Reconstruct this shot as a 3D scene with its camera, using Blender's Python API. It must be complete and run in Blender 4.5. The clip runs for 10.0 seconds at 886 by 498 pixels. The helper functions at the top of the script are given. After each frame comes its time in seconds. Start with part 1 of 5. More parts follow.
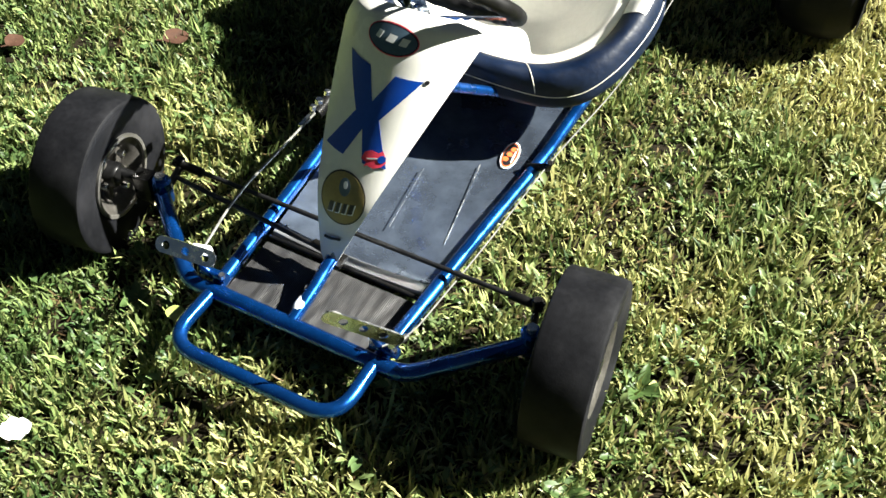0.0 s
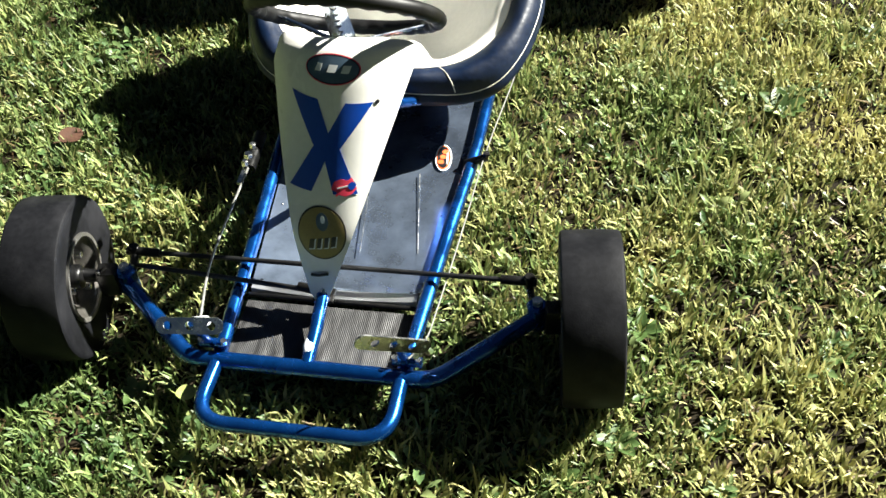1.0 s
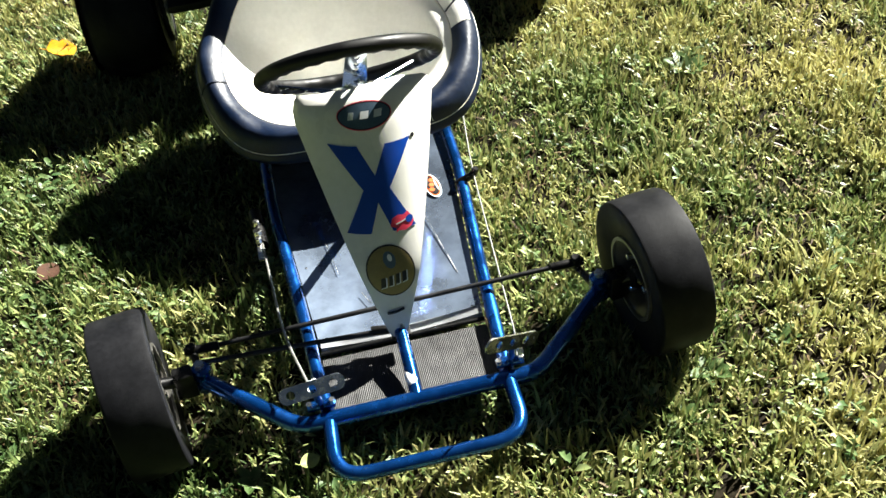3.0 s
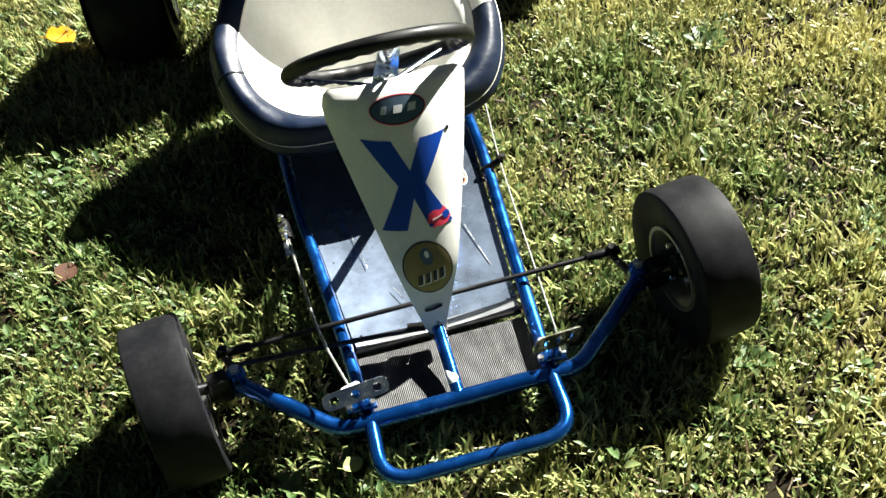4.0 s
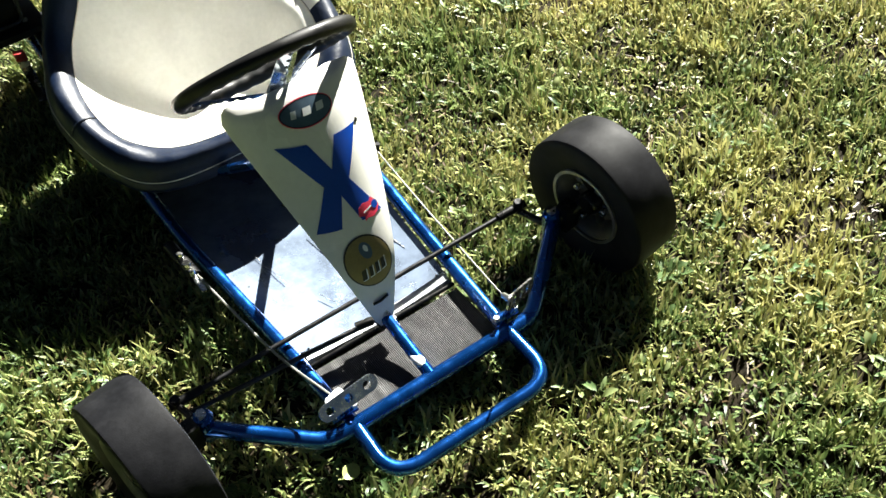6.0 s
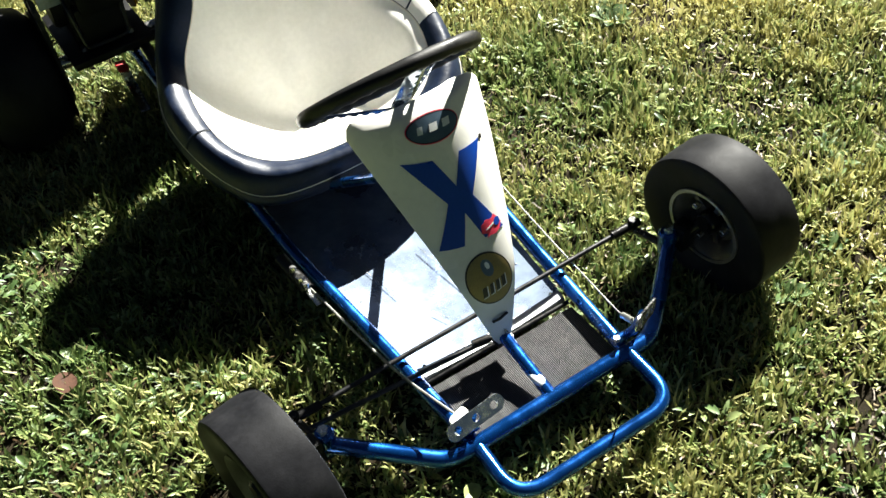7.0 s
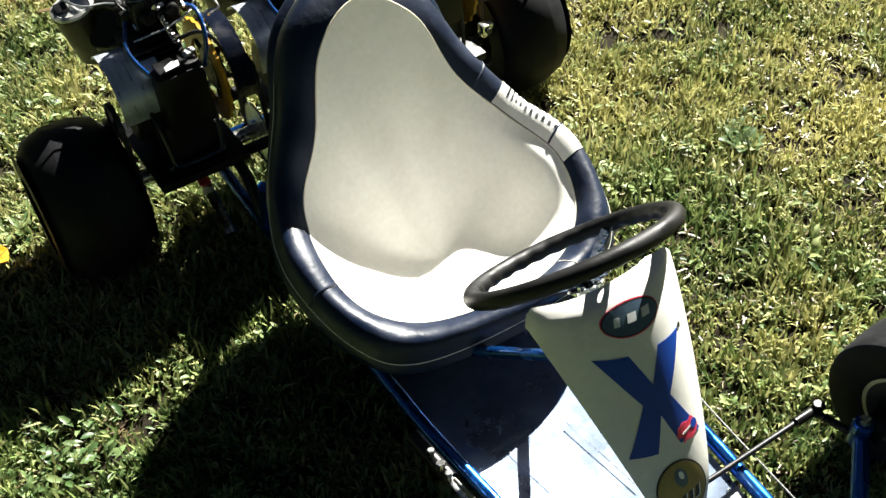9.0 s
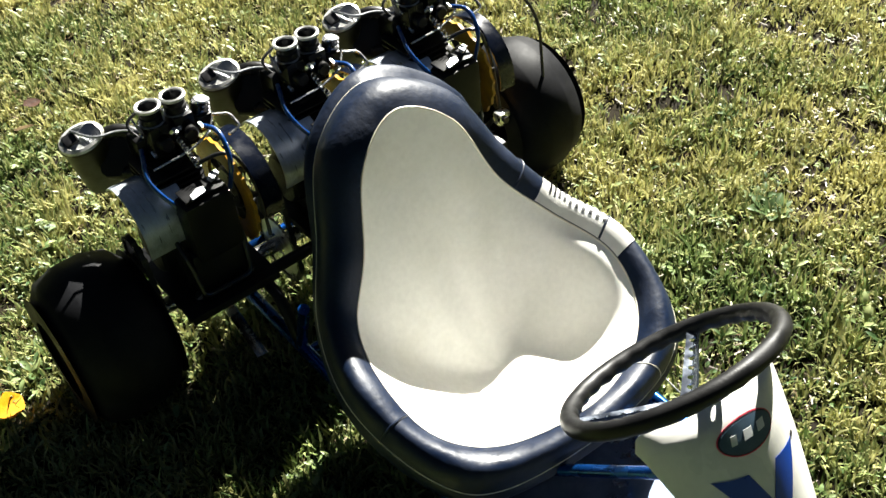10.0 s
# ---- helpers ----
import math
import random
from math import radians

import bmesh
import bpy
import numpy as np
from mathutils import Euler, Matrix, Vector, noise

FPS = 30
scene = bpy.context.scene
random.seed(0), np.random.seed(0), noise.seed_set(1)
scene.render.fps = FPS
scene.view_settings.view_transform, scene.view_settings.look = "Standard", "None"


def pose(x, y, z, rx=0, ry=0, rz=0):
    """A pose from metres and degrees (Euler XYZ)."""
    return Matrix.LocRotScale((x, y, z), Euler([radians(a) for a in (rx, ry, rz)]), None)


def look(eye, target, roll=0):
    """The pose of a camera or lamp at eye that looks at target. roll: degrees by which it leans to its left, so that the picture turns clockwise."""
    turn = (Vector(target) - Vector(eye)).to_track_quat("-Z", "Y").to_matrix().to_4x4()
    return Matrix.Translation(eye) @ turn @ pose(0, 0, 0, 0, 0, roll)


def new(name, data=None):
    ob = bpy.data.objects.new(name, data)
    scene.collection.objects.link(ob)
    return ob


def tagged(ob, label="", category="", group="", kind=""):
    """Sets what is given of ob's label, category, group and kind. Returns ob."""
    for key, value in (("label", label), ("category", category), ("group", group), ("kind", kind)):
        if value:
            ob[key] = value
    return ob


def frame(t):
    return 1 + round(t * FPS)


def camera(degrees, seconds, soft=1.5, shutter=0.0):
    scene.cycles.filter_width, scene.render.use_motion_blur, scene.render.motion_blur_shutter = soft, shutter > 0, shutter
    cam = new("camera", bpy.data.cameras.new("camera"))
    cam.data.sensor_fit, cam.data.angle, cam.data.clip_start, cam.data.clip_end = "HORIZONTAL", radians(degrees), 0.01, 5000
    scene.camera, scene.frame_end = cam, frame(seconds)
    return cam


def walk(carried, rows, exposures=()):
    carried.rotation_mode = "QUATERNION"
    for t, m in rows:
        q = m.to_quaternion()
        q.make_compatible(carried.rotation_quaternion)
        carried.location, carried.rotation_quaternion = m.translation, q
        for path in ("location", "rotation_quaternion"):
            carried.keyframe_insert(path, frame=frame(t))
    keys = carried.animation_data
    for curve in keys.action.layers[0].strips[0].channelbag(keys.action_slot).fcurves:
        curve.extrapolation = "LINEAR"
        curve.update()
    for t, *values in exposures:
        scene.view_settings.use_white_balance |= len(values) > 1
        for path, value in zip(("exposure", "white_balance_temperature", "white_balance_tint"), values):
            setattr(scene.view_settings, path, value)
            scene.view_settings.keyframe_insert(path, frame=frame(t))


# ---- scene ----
cam = camera(45.6, 10.0)
PATH = [
    (0, (0.627, -0.775, 1.293), (0.033, 0.442, -0.179), 2.0),
    (0.5, (0.518, -0.854, 1.307), (0.116, 0.476, -0.131), -1.8),
    (1, (0.419, -0.92, 1.299), (0.124, 0.449, -0.129), -4.1),
    (1.5, (0.296, -0.988, 1.313), (0.095, 0.421, -0.092), -6.4),
    (2, (0.203, -1.015, 1.32), (0.102, 0.399, -0.091), -6.7),
    (2.5, (0.05, -1.038, 1.315), (0.116, 0.409, -0.064), -7.6),
    (2.7, (-0.007, -1.039, 1.322), (0.12, 0.419, -0.041), -8.0),
    (3.8, (-0.1, -0.989, 1.361), (0.098, 0.419, -0.045), -7.7),
    (4, (-0.13, -0.953, 1.358), (0.066, 0.437, -0.067), -8.4),
    (4.5, (-0.226, -0.898, 1.372), (0.085, 0.428, -0.093), -7.4),
    (5, (-0.304, -0.883, 1.368), (0.165, 0.415, -0.08), -5.5),
    (5.2, (-0.353, -0.883, 1.382), (0.185, 0.41, -0.046), -5.6),
    (6.3, (-0.4725, -0.8345, 1.3643), (0.217, 0.3366, -0.1023), -7.03),
    (6.5, (-0.4936, -0.8202, 1.3672), (0.1837, 0.3561, -0.1006), -7.54),
    (7, (-0.5465, -0.765, 1.3775), (0.085, 0.4695, -0.0635), -7.95),
    (7.5, (-0.5666, -0.6566, 1.3684), (0.0256, 0.5752, -0.0916), -7.62),
    (8, (-0.5324, -0.5192, 1.3632), (0.0015, 0.7253, -0.1086), -9.97),
    (8.5, (-0.549, -0.4364, 1.3806), (-0.002, 0.7992, -0.0932), -7.92),
    (9, (-0.621, -0.334, 1.391), (0.088, 0.894, -0.018), -4.1),
    (9.5, (-0.714, -0.217, 1.409), (0.137, 0.986, 0.057), -5.3),
    (10, (-0.696, -0.117, 1.42), (0.151, 1.086, 0.066), -5.8),
]
walk(cam, [(t, look(eye, target, roll)) for t, eye, target, roll in PATH], [(0.0, 2.25, 6500, 5), (2.5, 2.28, 6500, 5), (4.5, 2.36, 6500, 5), (6.5, 2.40, 6500, 5), (8.5, 2.31, 6500, 6), (10.0, 2.27, 6500, 6)])

# ---------------------------------------------------------------- light
SUN_AZ, SUN_EL = 33.0, 38.0          # degrees from +x towards +y, and above the horizon
world = bpy.data.worlds.new("daylight")
scene.world = world
world.use_nodes = True
wn, wl = world.node_tree.nodes, world.node_tree.links
sky = wn.new("ShaderNodeTexSky")
sky.sky_type, sky.sun_disc = "NISHITA", False
sky.sun_elevation, sky.sun_rotation = radians(SUN_EL), radians(90 - SUN_AZ)
wl.new(sky.outputs[0], wn["Background"].inputs[0])
wn["Background"].inputs[1].default_value = 0.0038
sun_data = bpy.data.lights.new("sun", "SUN")
sun_data.energy, sun_data.angle, sun_data.color = 5.0, radians(0.5), (1.0, 0.955, 0.89)
sun = new("sun", sun_data)
SUN_DIR = Vector((math.cos(radians(SUN_EL)) * math.cos(radians(SUN_AZ)), math.cos(radians(SUN_EL)) * math.sin(radians(SUN_AZ)), math.sin(radians(SUN_EL))))
sun.matrix_world = look(SUN_DIR * 30, (0, 0, 0))

# ---------------------------------------------------------------- materials


def mat(name, base, rough=0.5, metal=0.0, var=0.15, scale=30.0, bump=0.0, bump_scale=300.0, dirt=None, dirt_amount=0.3, dirt_scale=12.0, coat=0.0, stretch=(1, 1, 1), rough_var=0.1, spec=0.5):
    """A surface with colour variation at two scales, optional dust and fine relief, in object metres."""
    m = bpy.data.materials.new(name)
    m.use_nodes = True
    n, l = m.node_tree.nodes, m.node_tree.links
    b = n["Principled BSDF"]
    b.inputs["Roughness"].default_value, b.inputs["Metallic"].default_value = rough, metal
    b.inputs["Specular IOR Level"].default_value = spec
    b.inputs["Coat Weight"].default_value, b.inputs["Coat Roughness"].default_value = coat, 0.08
    co = n.new("ShaderNodeTexCoord")
    mp = n.new("ShaderNodeMapping")
    mp.inputs["Scale"].default_value = stretch
    l.new(co.outputs["Object"], mp.inputs[0])
    big, fine = n.new("ShaderNodeTexNoise"), n.new("ShaderNodeTexNoise")
    big.inputs["Scale"].default_value, fine.inputs["Scale"].default_value = scale, scale * 9
    big.inputs["Detail"].default_value, fine.inputs["Detail"].default_value = 4, 3
    for t in (big, fine):
        l.new(mp.outputs[0], t.inputs["Vector"])
    both = n.new("ShaderNodeMath")
    both.operation = "ADD"
    l.new(big.outputs[0], both.inputs[0]), l.new(fine.outputs[0], both.inputs[1])
    span = n.new("ShaderNodeMapRange")
    span.inputs["From Min"].default_value, span.inputs["From Max"].default_value = 0.7, 1.3
    span.inputs["To Min"].default_value, span.inputs["To Max"].default_value = 1 - var, 1 + var
    l.new(both.outputs[0], span.inputs["Value"])
    mul = n.new("ShaderNodeVectorMath")
    mul.operation = "SCALE"
    mul.inputs[0].default_value = base
    l.new(span.outputs[0], mul.inputs["Scale"])
    colour = mul.outputs[0]
    if dirt:
        dn = n.new("ShaderNodeTexNoise")
        dn.inputs["Scale"].default_value, dn.inputs["Detail"].default_value, dn.inputs["Roughness"].default_value = dirt_scale, 8, 0.65
        l.new(co.outputs["Object"], dn.inputs["Vector"])
        dr = n.new("ShaderNodeMapRange")
        dr.inputs["From Min"].default_value, dr.inputs["From Max"].default_value = 0.48, 0.68
        dr.inputs["To Max"].default_value = dirt_amount
        l.new(dn.outputs[0], dr.inputs["Value"])
        mx = n.new("ShaderNodeMix")
        mx.data_type = "RGBA"
        mx.inputs["B"].default_value = (*dirt, 1)
        l.new(dr.outputs[0], mx.inputs["Factor"]), l.new(colour, mx.inputs["A"])
        colour = mx.outputs["Result"]
    l.new(colour, b.inputs["Base Color"])
    rr = n.new("ShaderNodeMapRange")
    rr.inputs["From Min"].default_value, rr.inputs["From Max"].default_value = 0.35, 0.65
    rr.inputs["To Min"].default_value, rr.inputs["To Max"].default_value = max(0.02, rough - rough_var), rough + rough_var
    l.new(big.outputs[0], rr.inputs["Value"]), l.new(rr.outputs[0], b.inputs["Roughness"])
    if bump:
        bn = n.new("ShaderNodeTexNoise")
        bn.inputs["Scale"].default_value, bn.inputs["Detail"].default_value = bump_scale, 4
        l.new(mp.outputs[0], bn.inputs["Vector"])
        bp = n.new("ShaderNodeBump")
        bp.inputs["Strength"].default_value, bp.inputs["Distance"].default_value = bump, 0.002
        l.new(bn.outputs[0], bp.inputs["Height"]), l.new(bp.outputs[0], b.inputs["Normal"])
    return m


M_BLUE = mat("candy_blue_paint", (0.006, 0.085, 0.36), 0.24, 0.85, 0.2, 25, 0.05, 200, coat=0.6, dirt=(0.02, 0.024, 0.036), dirt_amount=0.25)
M_RUBBER = mat("worn_slick_rubber", (0.007, 0.0073, 0.0088), 0.58, 0, 0.3, 14, 0.1, 420, dirt=(0.027, 0.027, 0.030), dirt_amount=0.5, dirt_scale=9, spec=0.1)
M_RIM = mat("cast_alloy", (0.3, 0.29, 0.27), 0.38, 0.8, 0.2, 40, 0.1, 250, dirt=(0.09, 0.075, 0.05), dirt_amount=0.5, dirt_scale=30)
# bronze metal, coloured darker for the shade inside the wheels
M_MAGNESIUM = mat("shaded_bronze_magnesium", (0.10, 0.094, 0.085), 0.42, 0.6, 0.25, 40, 0.1, 250, dirt=(0.03, 0.028, 0.025), dirt_amount=0.5, dirt_scale=30)
M_DARK = mat("oily_dark_metal", (0.009, 0.009, 0.0095), 0.34, 0.5, 0.3, 40, 0.15, 300, dirt=(0.016, 0.014, 0.011), dirt_amount=0.4)
# engine black, which also paints shade on the rear tubes and rims
M_BLACK = mat("engine_and_shade_black", (0.0035, 0.0035, 0.004), 0.45, 0, 0.3, 40, 0.15, 300, dirt=(0.009, 0.008, 0.006), dirt_amount=0.5, spec=0.22)
M_GLOSS = mat("black_gloss_shell", (0.003, 0.005, 0.012), 0.2, 0, 0.2, 30, 0.03, 200, spec=0.5)
M_STEEL = mat("bright_steel", (0.72, 0.72, 0.7), 0.24, 1.0, 0.12, 50, 0.05, 400, rough_var=0.08)
M_SPOKE = mat("polished_spoke_steel", (0.5, 0.56, 0.66), 0.14, 1.0, 0.12, 50, 0.04, 400, rough_var=0.05)
M_RODS = mat("dull_steel_rod", (0.04, 0.04, 0.042), 0.4, 0.8, 0.25, 50, 0.05, 400)
M_CABLE = mat("grey_cable_sheath", (0.17, 0.17, 0.155), 0.45, 0.2, 0.2, 60)
M_PAN = mat("polished_aluminium_sheet", (0.22, 0.27, 0.36), 0.13, 1.0, 0.12, 22, 0.04, 260, rough_var=0.07, dirt=(0.4, 0.44, 0.52), dirt_amount=0.6, dirt_scale=16)
pn, pl = M_PAN.node_tree.nodes, M_PAN.node_tree.links
brushed = pn.new("ShaderNodeBsdfPrincipled")
brushed.inputs["Base Color"].default_value, brushed.inputs["Metallic"].default_value, brushed.inputs["Roughness"].default_value = (0.66, 0.79, 1.0, 1), 1.0, 0.62
two = pn.new("ShaderNodeMixShader")
smear, spread = pn.new("ShaderNodeTexNoise"), pn.new("ShaderNodeMapRange")
smear.inputs["Scale"].default_value, smear.inputs["Detail"].default_value, smear.inputs["Roughness"].default_value = 11.0, 6.0, 0.65
spread.inputs["From Min"].default_value, spread.inputs["From Max"].default_value = 0.35, 0.68
spread.inputs["To Min"].default_value, spread.inputs["To Max"].default_value = 0.08, 0.19
where = pn.new("ShaderNodeTexCoord")
pl.new(where.outputs["Object"], smear.inputs["Vector"]), pl.new(smear.outputs["Fac"], spread.inputs["Value"]), pl.new(spread.outputs["Result"], two.inputs[0])
pl.new(pn["Principled BSDF"].outputs[0], two.inputs[1]), pl.new(brushed.outputs[0], two.inputs[2]), pl.new(two.outputs[0], pn["Material Output"].inputs["Surface"])
M_LIP = mat("brushed_aluminium", (0.38, 0.39, 0.41), 0.42, 0.9, 0.15, 40, 0.1, 300, stretch=(0.2, 2, 1), dirt=(0.25, 0.25, 0.26), dirt_amount=0.5, dirt_scale=30)
M_MAT = mat("scuffed_rubber_mat", (0.014, 0.014, 0.015), 0.37, 0, 0.55, 60, 0.08, 300, stretch=(3, 0.25, 1), dirt=(0.06, 0.058, 0.056), dirt_amount=0.3, dirt_scale=40, spec=0.17, rough_var=0.05)
M_WHITE = mat("white_gelcoat", (0.8, 0.79, 0.74), 0.32, 0, 0.04, 10, 0.02, 120, coat=0.3)
M_XBLUE = mat("blue_vinyl", (0.003, 0.05, 0.34), 0.35, 0, 0.08, 20)
M_CREAM = mat("cream_vinyl", (0.9, 0.89, 0.83), 0.45, 0, 0.05, 12, 0.12, 500, dirt=(0.7, 0.68, 0.56), dirt_amount=0.3, dirt_scale=5)
M_NAVY = mat("navy_black_vinyl", (0.0027, 0.0088, 0.027), 0.44, 0, 0.3, 15, 0.4, 75, rough_var=0.12, spec=0.37)
M_PIPE = mat("cream_piping", (0.7, 0.66, 0.55), 0.5, 0, 0.15, 60)
M_GRIP = mat("black_plastic_grip", (0.0042, 0.0042, 0.0046), 0.48, 0, 0.2, 30, 0.1, 300, spec=0.3)
M_ALU = mat("dull_engine_alloy", (0.42, 0.43, 0.45), 0.34, 0.9, 0.2, 35, 0.15, 220, dirt=(0.1, 0.09, 0.07), dirt_amount=0.55, dirt_scale=28)
M_COVER = mat("burnished_cover_metal", (0.5, 0.55, 0.62), 0.36, 0.65, 0.2, 35, 0.15, 180, stretch=(3, 0.5, 0.5), dirt=(0.08, 0.085, 0.09), dirt_amount=0.4, dirt_scale=28)
M_LID = mat("pale_cast_lid", (0.62, 0.62, 0.6), 0.4, 0.35, 0.2, 40, 0.1, 250, dirt=(0.16, 0.14, 0.11), dirt_amount=0.6, dirt_scale=32)
M_OLIVE = mat("olive_painted_can", (0.036, 0.032, 0.012), 0.42, 0.2, 0.25, 30, 0.08, 200, dirt=(0.03, 0.025, 0.015), dirt_amount=0.5)
M_YELLOW = mat("yellow_enamel", (0.46, 0.24, 0.012), 0.35, 0, 0.2, 30, 0.05, 200, dirt=(0.12, 0.07, 0.02), dirt_amount=0.5, dirt_scale=25)
M_HOSE = mat("blue_fuel_hose", (0.004, 0.04, 0.17), 0.25, 0, 0.15, 40, coat=0.4)
M_RED = mat("red_paint", (0.5, 0.025, 0.03), 0.4, 0, 0.2, 40)
M_GOLD = mat("gold_foil", (0.25, 0.195, 0.075), 0.4, 0.4, 0.15, 50)
M_INK = mat("black_ink", (0.008, 0.008, 0.0095), 0.4, 0, 0.1, 50)
M_INKBLUE = mat("slate_blue_ink", (0.06, 0.10, 0.145), 0.4, 0, 0.2, 80)
M_PALE = mat("pale_ink", (0.7, 0.72, 0.72), 0.4, 0, 0.1, 60)
M_ORANGE = mat("orange_ink", (0.75, 0.14, 0.04), 0.4, 0, 0.15, 60)
M_PINK = mat("red_pink_ink", (0.75, 0.05, 0.1), 0.4, 0, 0.25, 90)


def foliage(name, dark, light, dry, patch=2.2, dry_from=0.55, through_light=0.35):
    """Leaf material: every blade its own tone, with paler and drier patches across the lawn."""
    m = bpy.data.materials.new(name)
    m.use_nodes = True
    n, l = m.node_tree.nodes, m.node_tree.links
    b, out = n["Principled BSDF"], n["Material Output"]
    geo, co = n.new("ShaderNodeNewGeometry"), n.new("ShaderNodeTexCoord")
    tone = n.new("ShaderNodeMix")
    tone.data_type = "RGBA"
    tone.inputs["A"].default_value, tone.inputs["B"].default_value = (*dark, 1), (*light, 1)
    clump, sway = n.new("ShaderNodeTexNoise"), n.new("ShaderNodeMapRange")          # darker and lighter clumps
    clump.inputs["Scale"].default_value, clump.inputs["Detail"].default_value = 17.0, 3
    sway.inputs["From Min"].default_value, sway.inputs["From Max"].default_value = 0.36, 0.64
    sway.inputs["To Min"].default_value, sway.inputs["To Max"].default_value = 0.1, 1.0
    l.new(co.outputs["Object"], clump.inputs["Vector"]), l.new(clump.outputs[0], sway.inputs["Value"])
    both = n.new("ShaderNodeMath")
    both.operation = "MULTIPLY"
    l.new(geo.outputs["Random Per Island"], both.inputs[0]), l.new(sway.outputs[0], both.inputs[1])
    l.new(both.outputs[0], tone.inputs["Factor"])
    pn = n.new("ShaderNodeTexNoise")
    pn.inputs["Scale"].default_value, pn.inputs["Detail"].default_value = patch, 6
    l.new(co.outputs["Object"], pn.inputs["Vector"])
    mixed = n.new("ShaderNodeMath")
    mixed.operation = "MULTIPLY_ADD"
    mixed.inputs[1].default_value = 0.35
    wn2 = n.new("ShaderNodeTexWhiteNoise")
    wn2.noise_dimensions = "1D"
    l.new(geo.outputs["Random Per Island"], wn2.inputs["W"])
    drier = n.new("ShaderNodeVectorMath")          # the lawn dries out towards one side
    drier.operation = "DOT_PRODUCT"
    drier.inputs[1].default_value = (0.115, 0.075, 0)
    l.new(co.outputs["Object"], drier.inputs[0])
    plus, held = n.new("ShaderNodeMath"), n.new("ShaderNodeMapRange")
    for end in ("From", "To"):
        held.inputs[end + " Min"].default_value, held.inputs[end + " Max"].default_value = -0.16, 0.2
    l.new(drier.outputs["Value"], held.inputs["Value"])
    l.new(pn.outputs[0], plus.inputs[0]), l.new(held.outputs[0], plus.inputs[1])
    l.new(wn2.outputs["Value"], mixed.inputs[0]), l.new(plus.outputs[0], mixed.inputs[2])
    rng = n.new("ShaderNodeMapRange")
    rng.inputs["From Min"].default_value, rng.inputs["From Max"].default_value = dry_from, dry_from + 0.35
    l.new(mixed.outputs[0], rng.inputs["Value"])
    mx = n.new("ShaderNodeMix")
    mx.data_type = "RGBA"
    mx.inputs["B"].default_value = (*dry, 1)
    l.new(rng.outputs[0], mx.inputs["Factor"]), l.new(tone.outputs["Result"], mx.inputs["A"])
    l.new(mx.outputs["Result"], b.inputs["Base Color"])
    b.inputs["Roughness"].default_value, b.inputs["Specular IOR Level"].default_value = 0.42, 0.3
    tr, ms = n.new("ShaderNodeBsdfTranslucent"), n.new("ShaderNodeMixShader")
    l.new(mx.outputs["Result"], tr.inputs["Color"])
    ms.inputs[0].default_value = through_light
    l.new(b.outputs[0], ms.inputs[1]), l.new(tr.outputs[0], ms.inputs[2]), l.new(ms.outputs[0], out.inputs["Surface"])
    return m


M_GRASS = foliage("grass_blades", (0.032, 0.066, 0.017), (0.345, 0.44, 0.15), (0.50, 0.465, 0.195), dry_from=0.64, through_light=0.25)
M_WEED = foliage("broad_leaves", (0.03, 0.07, 0.018), (0.265, 0.375, 0.15), (0.33, 0.375, 0.15), 3.0, 0.66, 0.22)
M_STRAW = foliage("dry_straw", (0.05, 0.03, 0.014), (0.2, 0.145, 0.07), (0.26, 0.2, 0.10), 3.0, 0.7, 0.15)
M_ROSETTE = foliage("weed_leaves", (0.05, 0.09, 0.024), (0.14, 0.215, 0.075), (0.2, 0.23, 0.08), 3.0, 0.8, 0.2)
M_SOIL = mat("dark_soil_and_thatch", (0.013, 0.0105, 0.006), 0.95, 0, 0.5, 25, 0.6, 160, dirt=(0.032, 0.025, 0.014), dirt_amount=0.5, dirt_scale=18, spec=0.1)
# further out the turf closes over the soil
sn, sl = M_SOIL.node_tree.nodes, M_SOIL.node_tree.links
far, turf, patchy, spread = sn.new("ShaderNodeVectorMath"), sn.new("ShaderNodeMix"), sn.new("ShaderNodeTexNoise"), sn.new("ShaderNodeMapRange")
far.operation, turf.data_type = "LENGTH", "RGBA"
patchy.inputs["Scale"].default_value, patchy.inputs["Detail"].default_value = 9.0, 8
spread.inputs["From Min"].default_value, spread.inputs["From Max"].default_value = 1.9, 3.2
tone = sn.new("ShaderNodeMix")
tone.data_type = "RGBA"
tone.inputs["A"].default_value, tone.inputs["B"].default_value = (0.018, 0.025, 0.006, 1), (0.082, 0.086, 0.021, 1)
where = sn.new("ShaderNodeTexCoord")
centred = sn.new("ShaderNodeVectorMath")
centred.operation = "SUBTRACT"
centred.inputs[1].default_value = (0.35, 0.95, 0)
sl.new(where.outputs["Object"], centred.inputs[0]), sl.new(centred.outputs[0], far.inputs[0]), sl.new(where.outputs["Object"], patchy.inputs["Vector"])
sl.new(far.outputs["Value"], spread.inputs["Value"]), sl.new(patchy.outputs[0], tone.inputs["Factor"])
sl.new(spread.outputs[0], turf.inputs["Factor"]), sl.new(tone.outputs["Result"], turf.inputs["B"])
sl.new(sn["Principled BSDF"].inputs["Base Color"].links[0].from_socket, turf.inputs["A"])
sl.new(turf.outputs["Result"], sn["Principled BSDF"].inputs["Base Color"])
M_LEAFBROWN = mat("dry_brown_leaf", (0.052, 0.027, 0.018), 0.7, 0, 0.35, 60, 0.3, 200, spec=0.08)
M_LEAFYELLOW = mat("yellow_leaf", (0.4, 0.17, 0.004), 0.6, 0, 0.3, 60, 0.2, 200, spec=0.08)
M_PAPER = mat("white_scrap", (0.8, 0.8, 0.78), 0.6, 0, 0.1, 60)
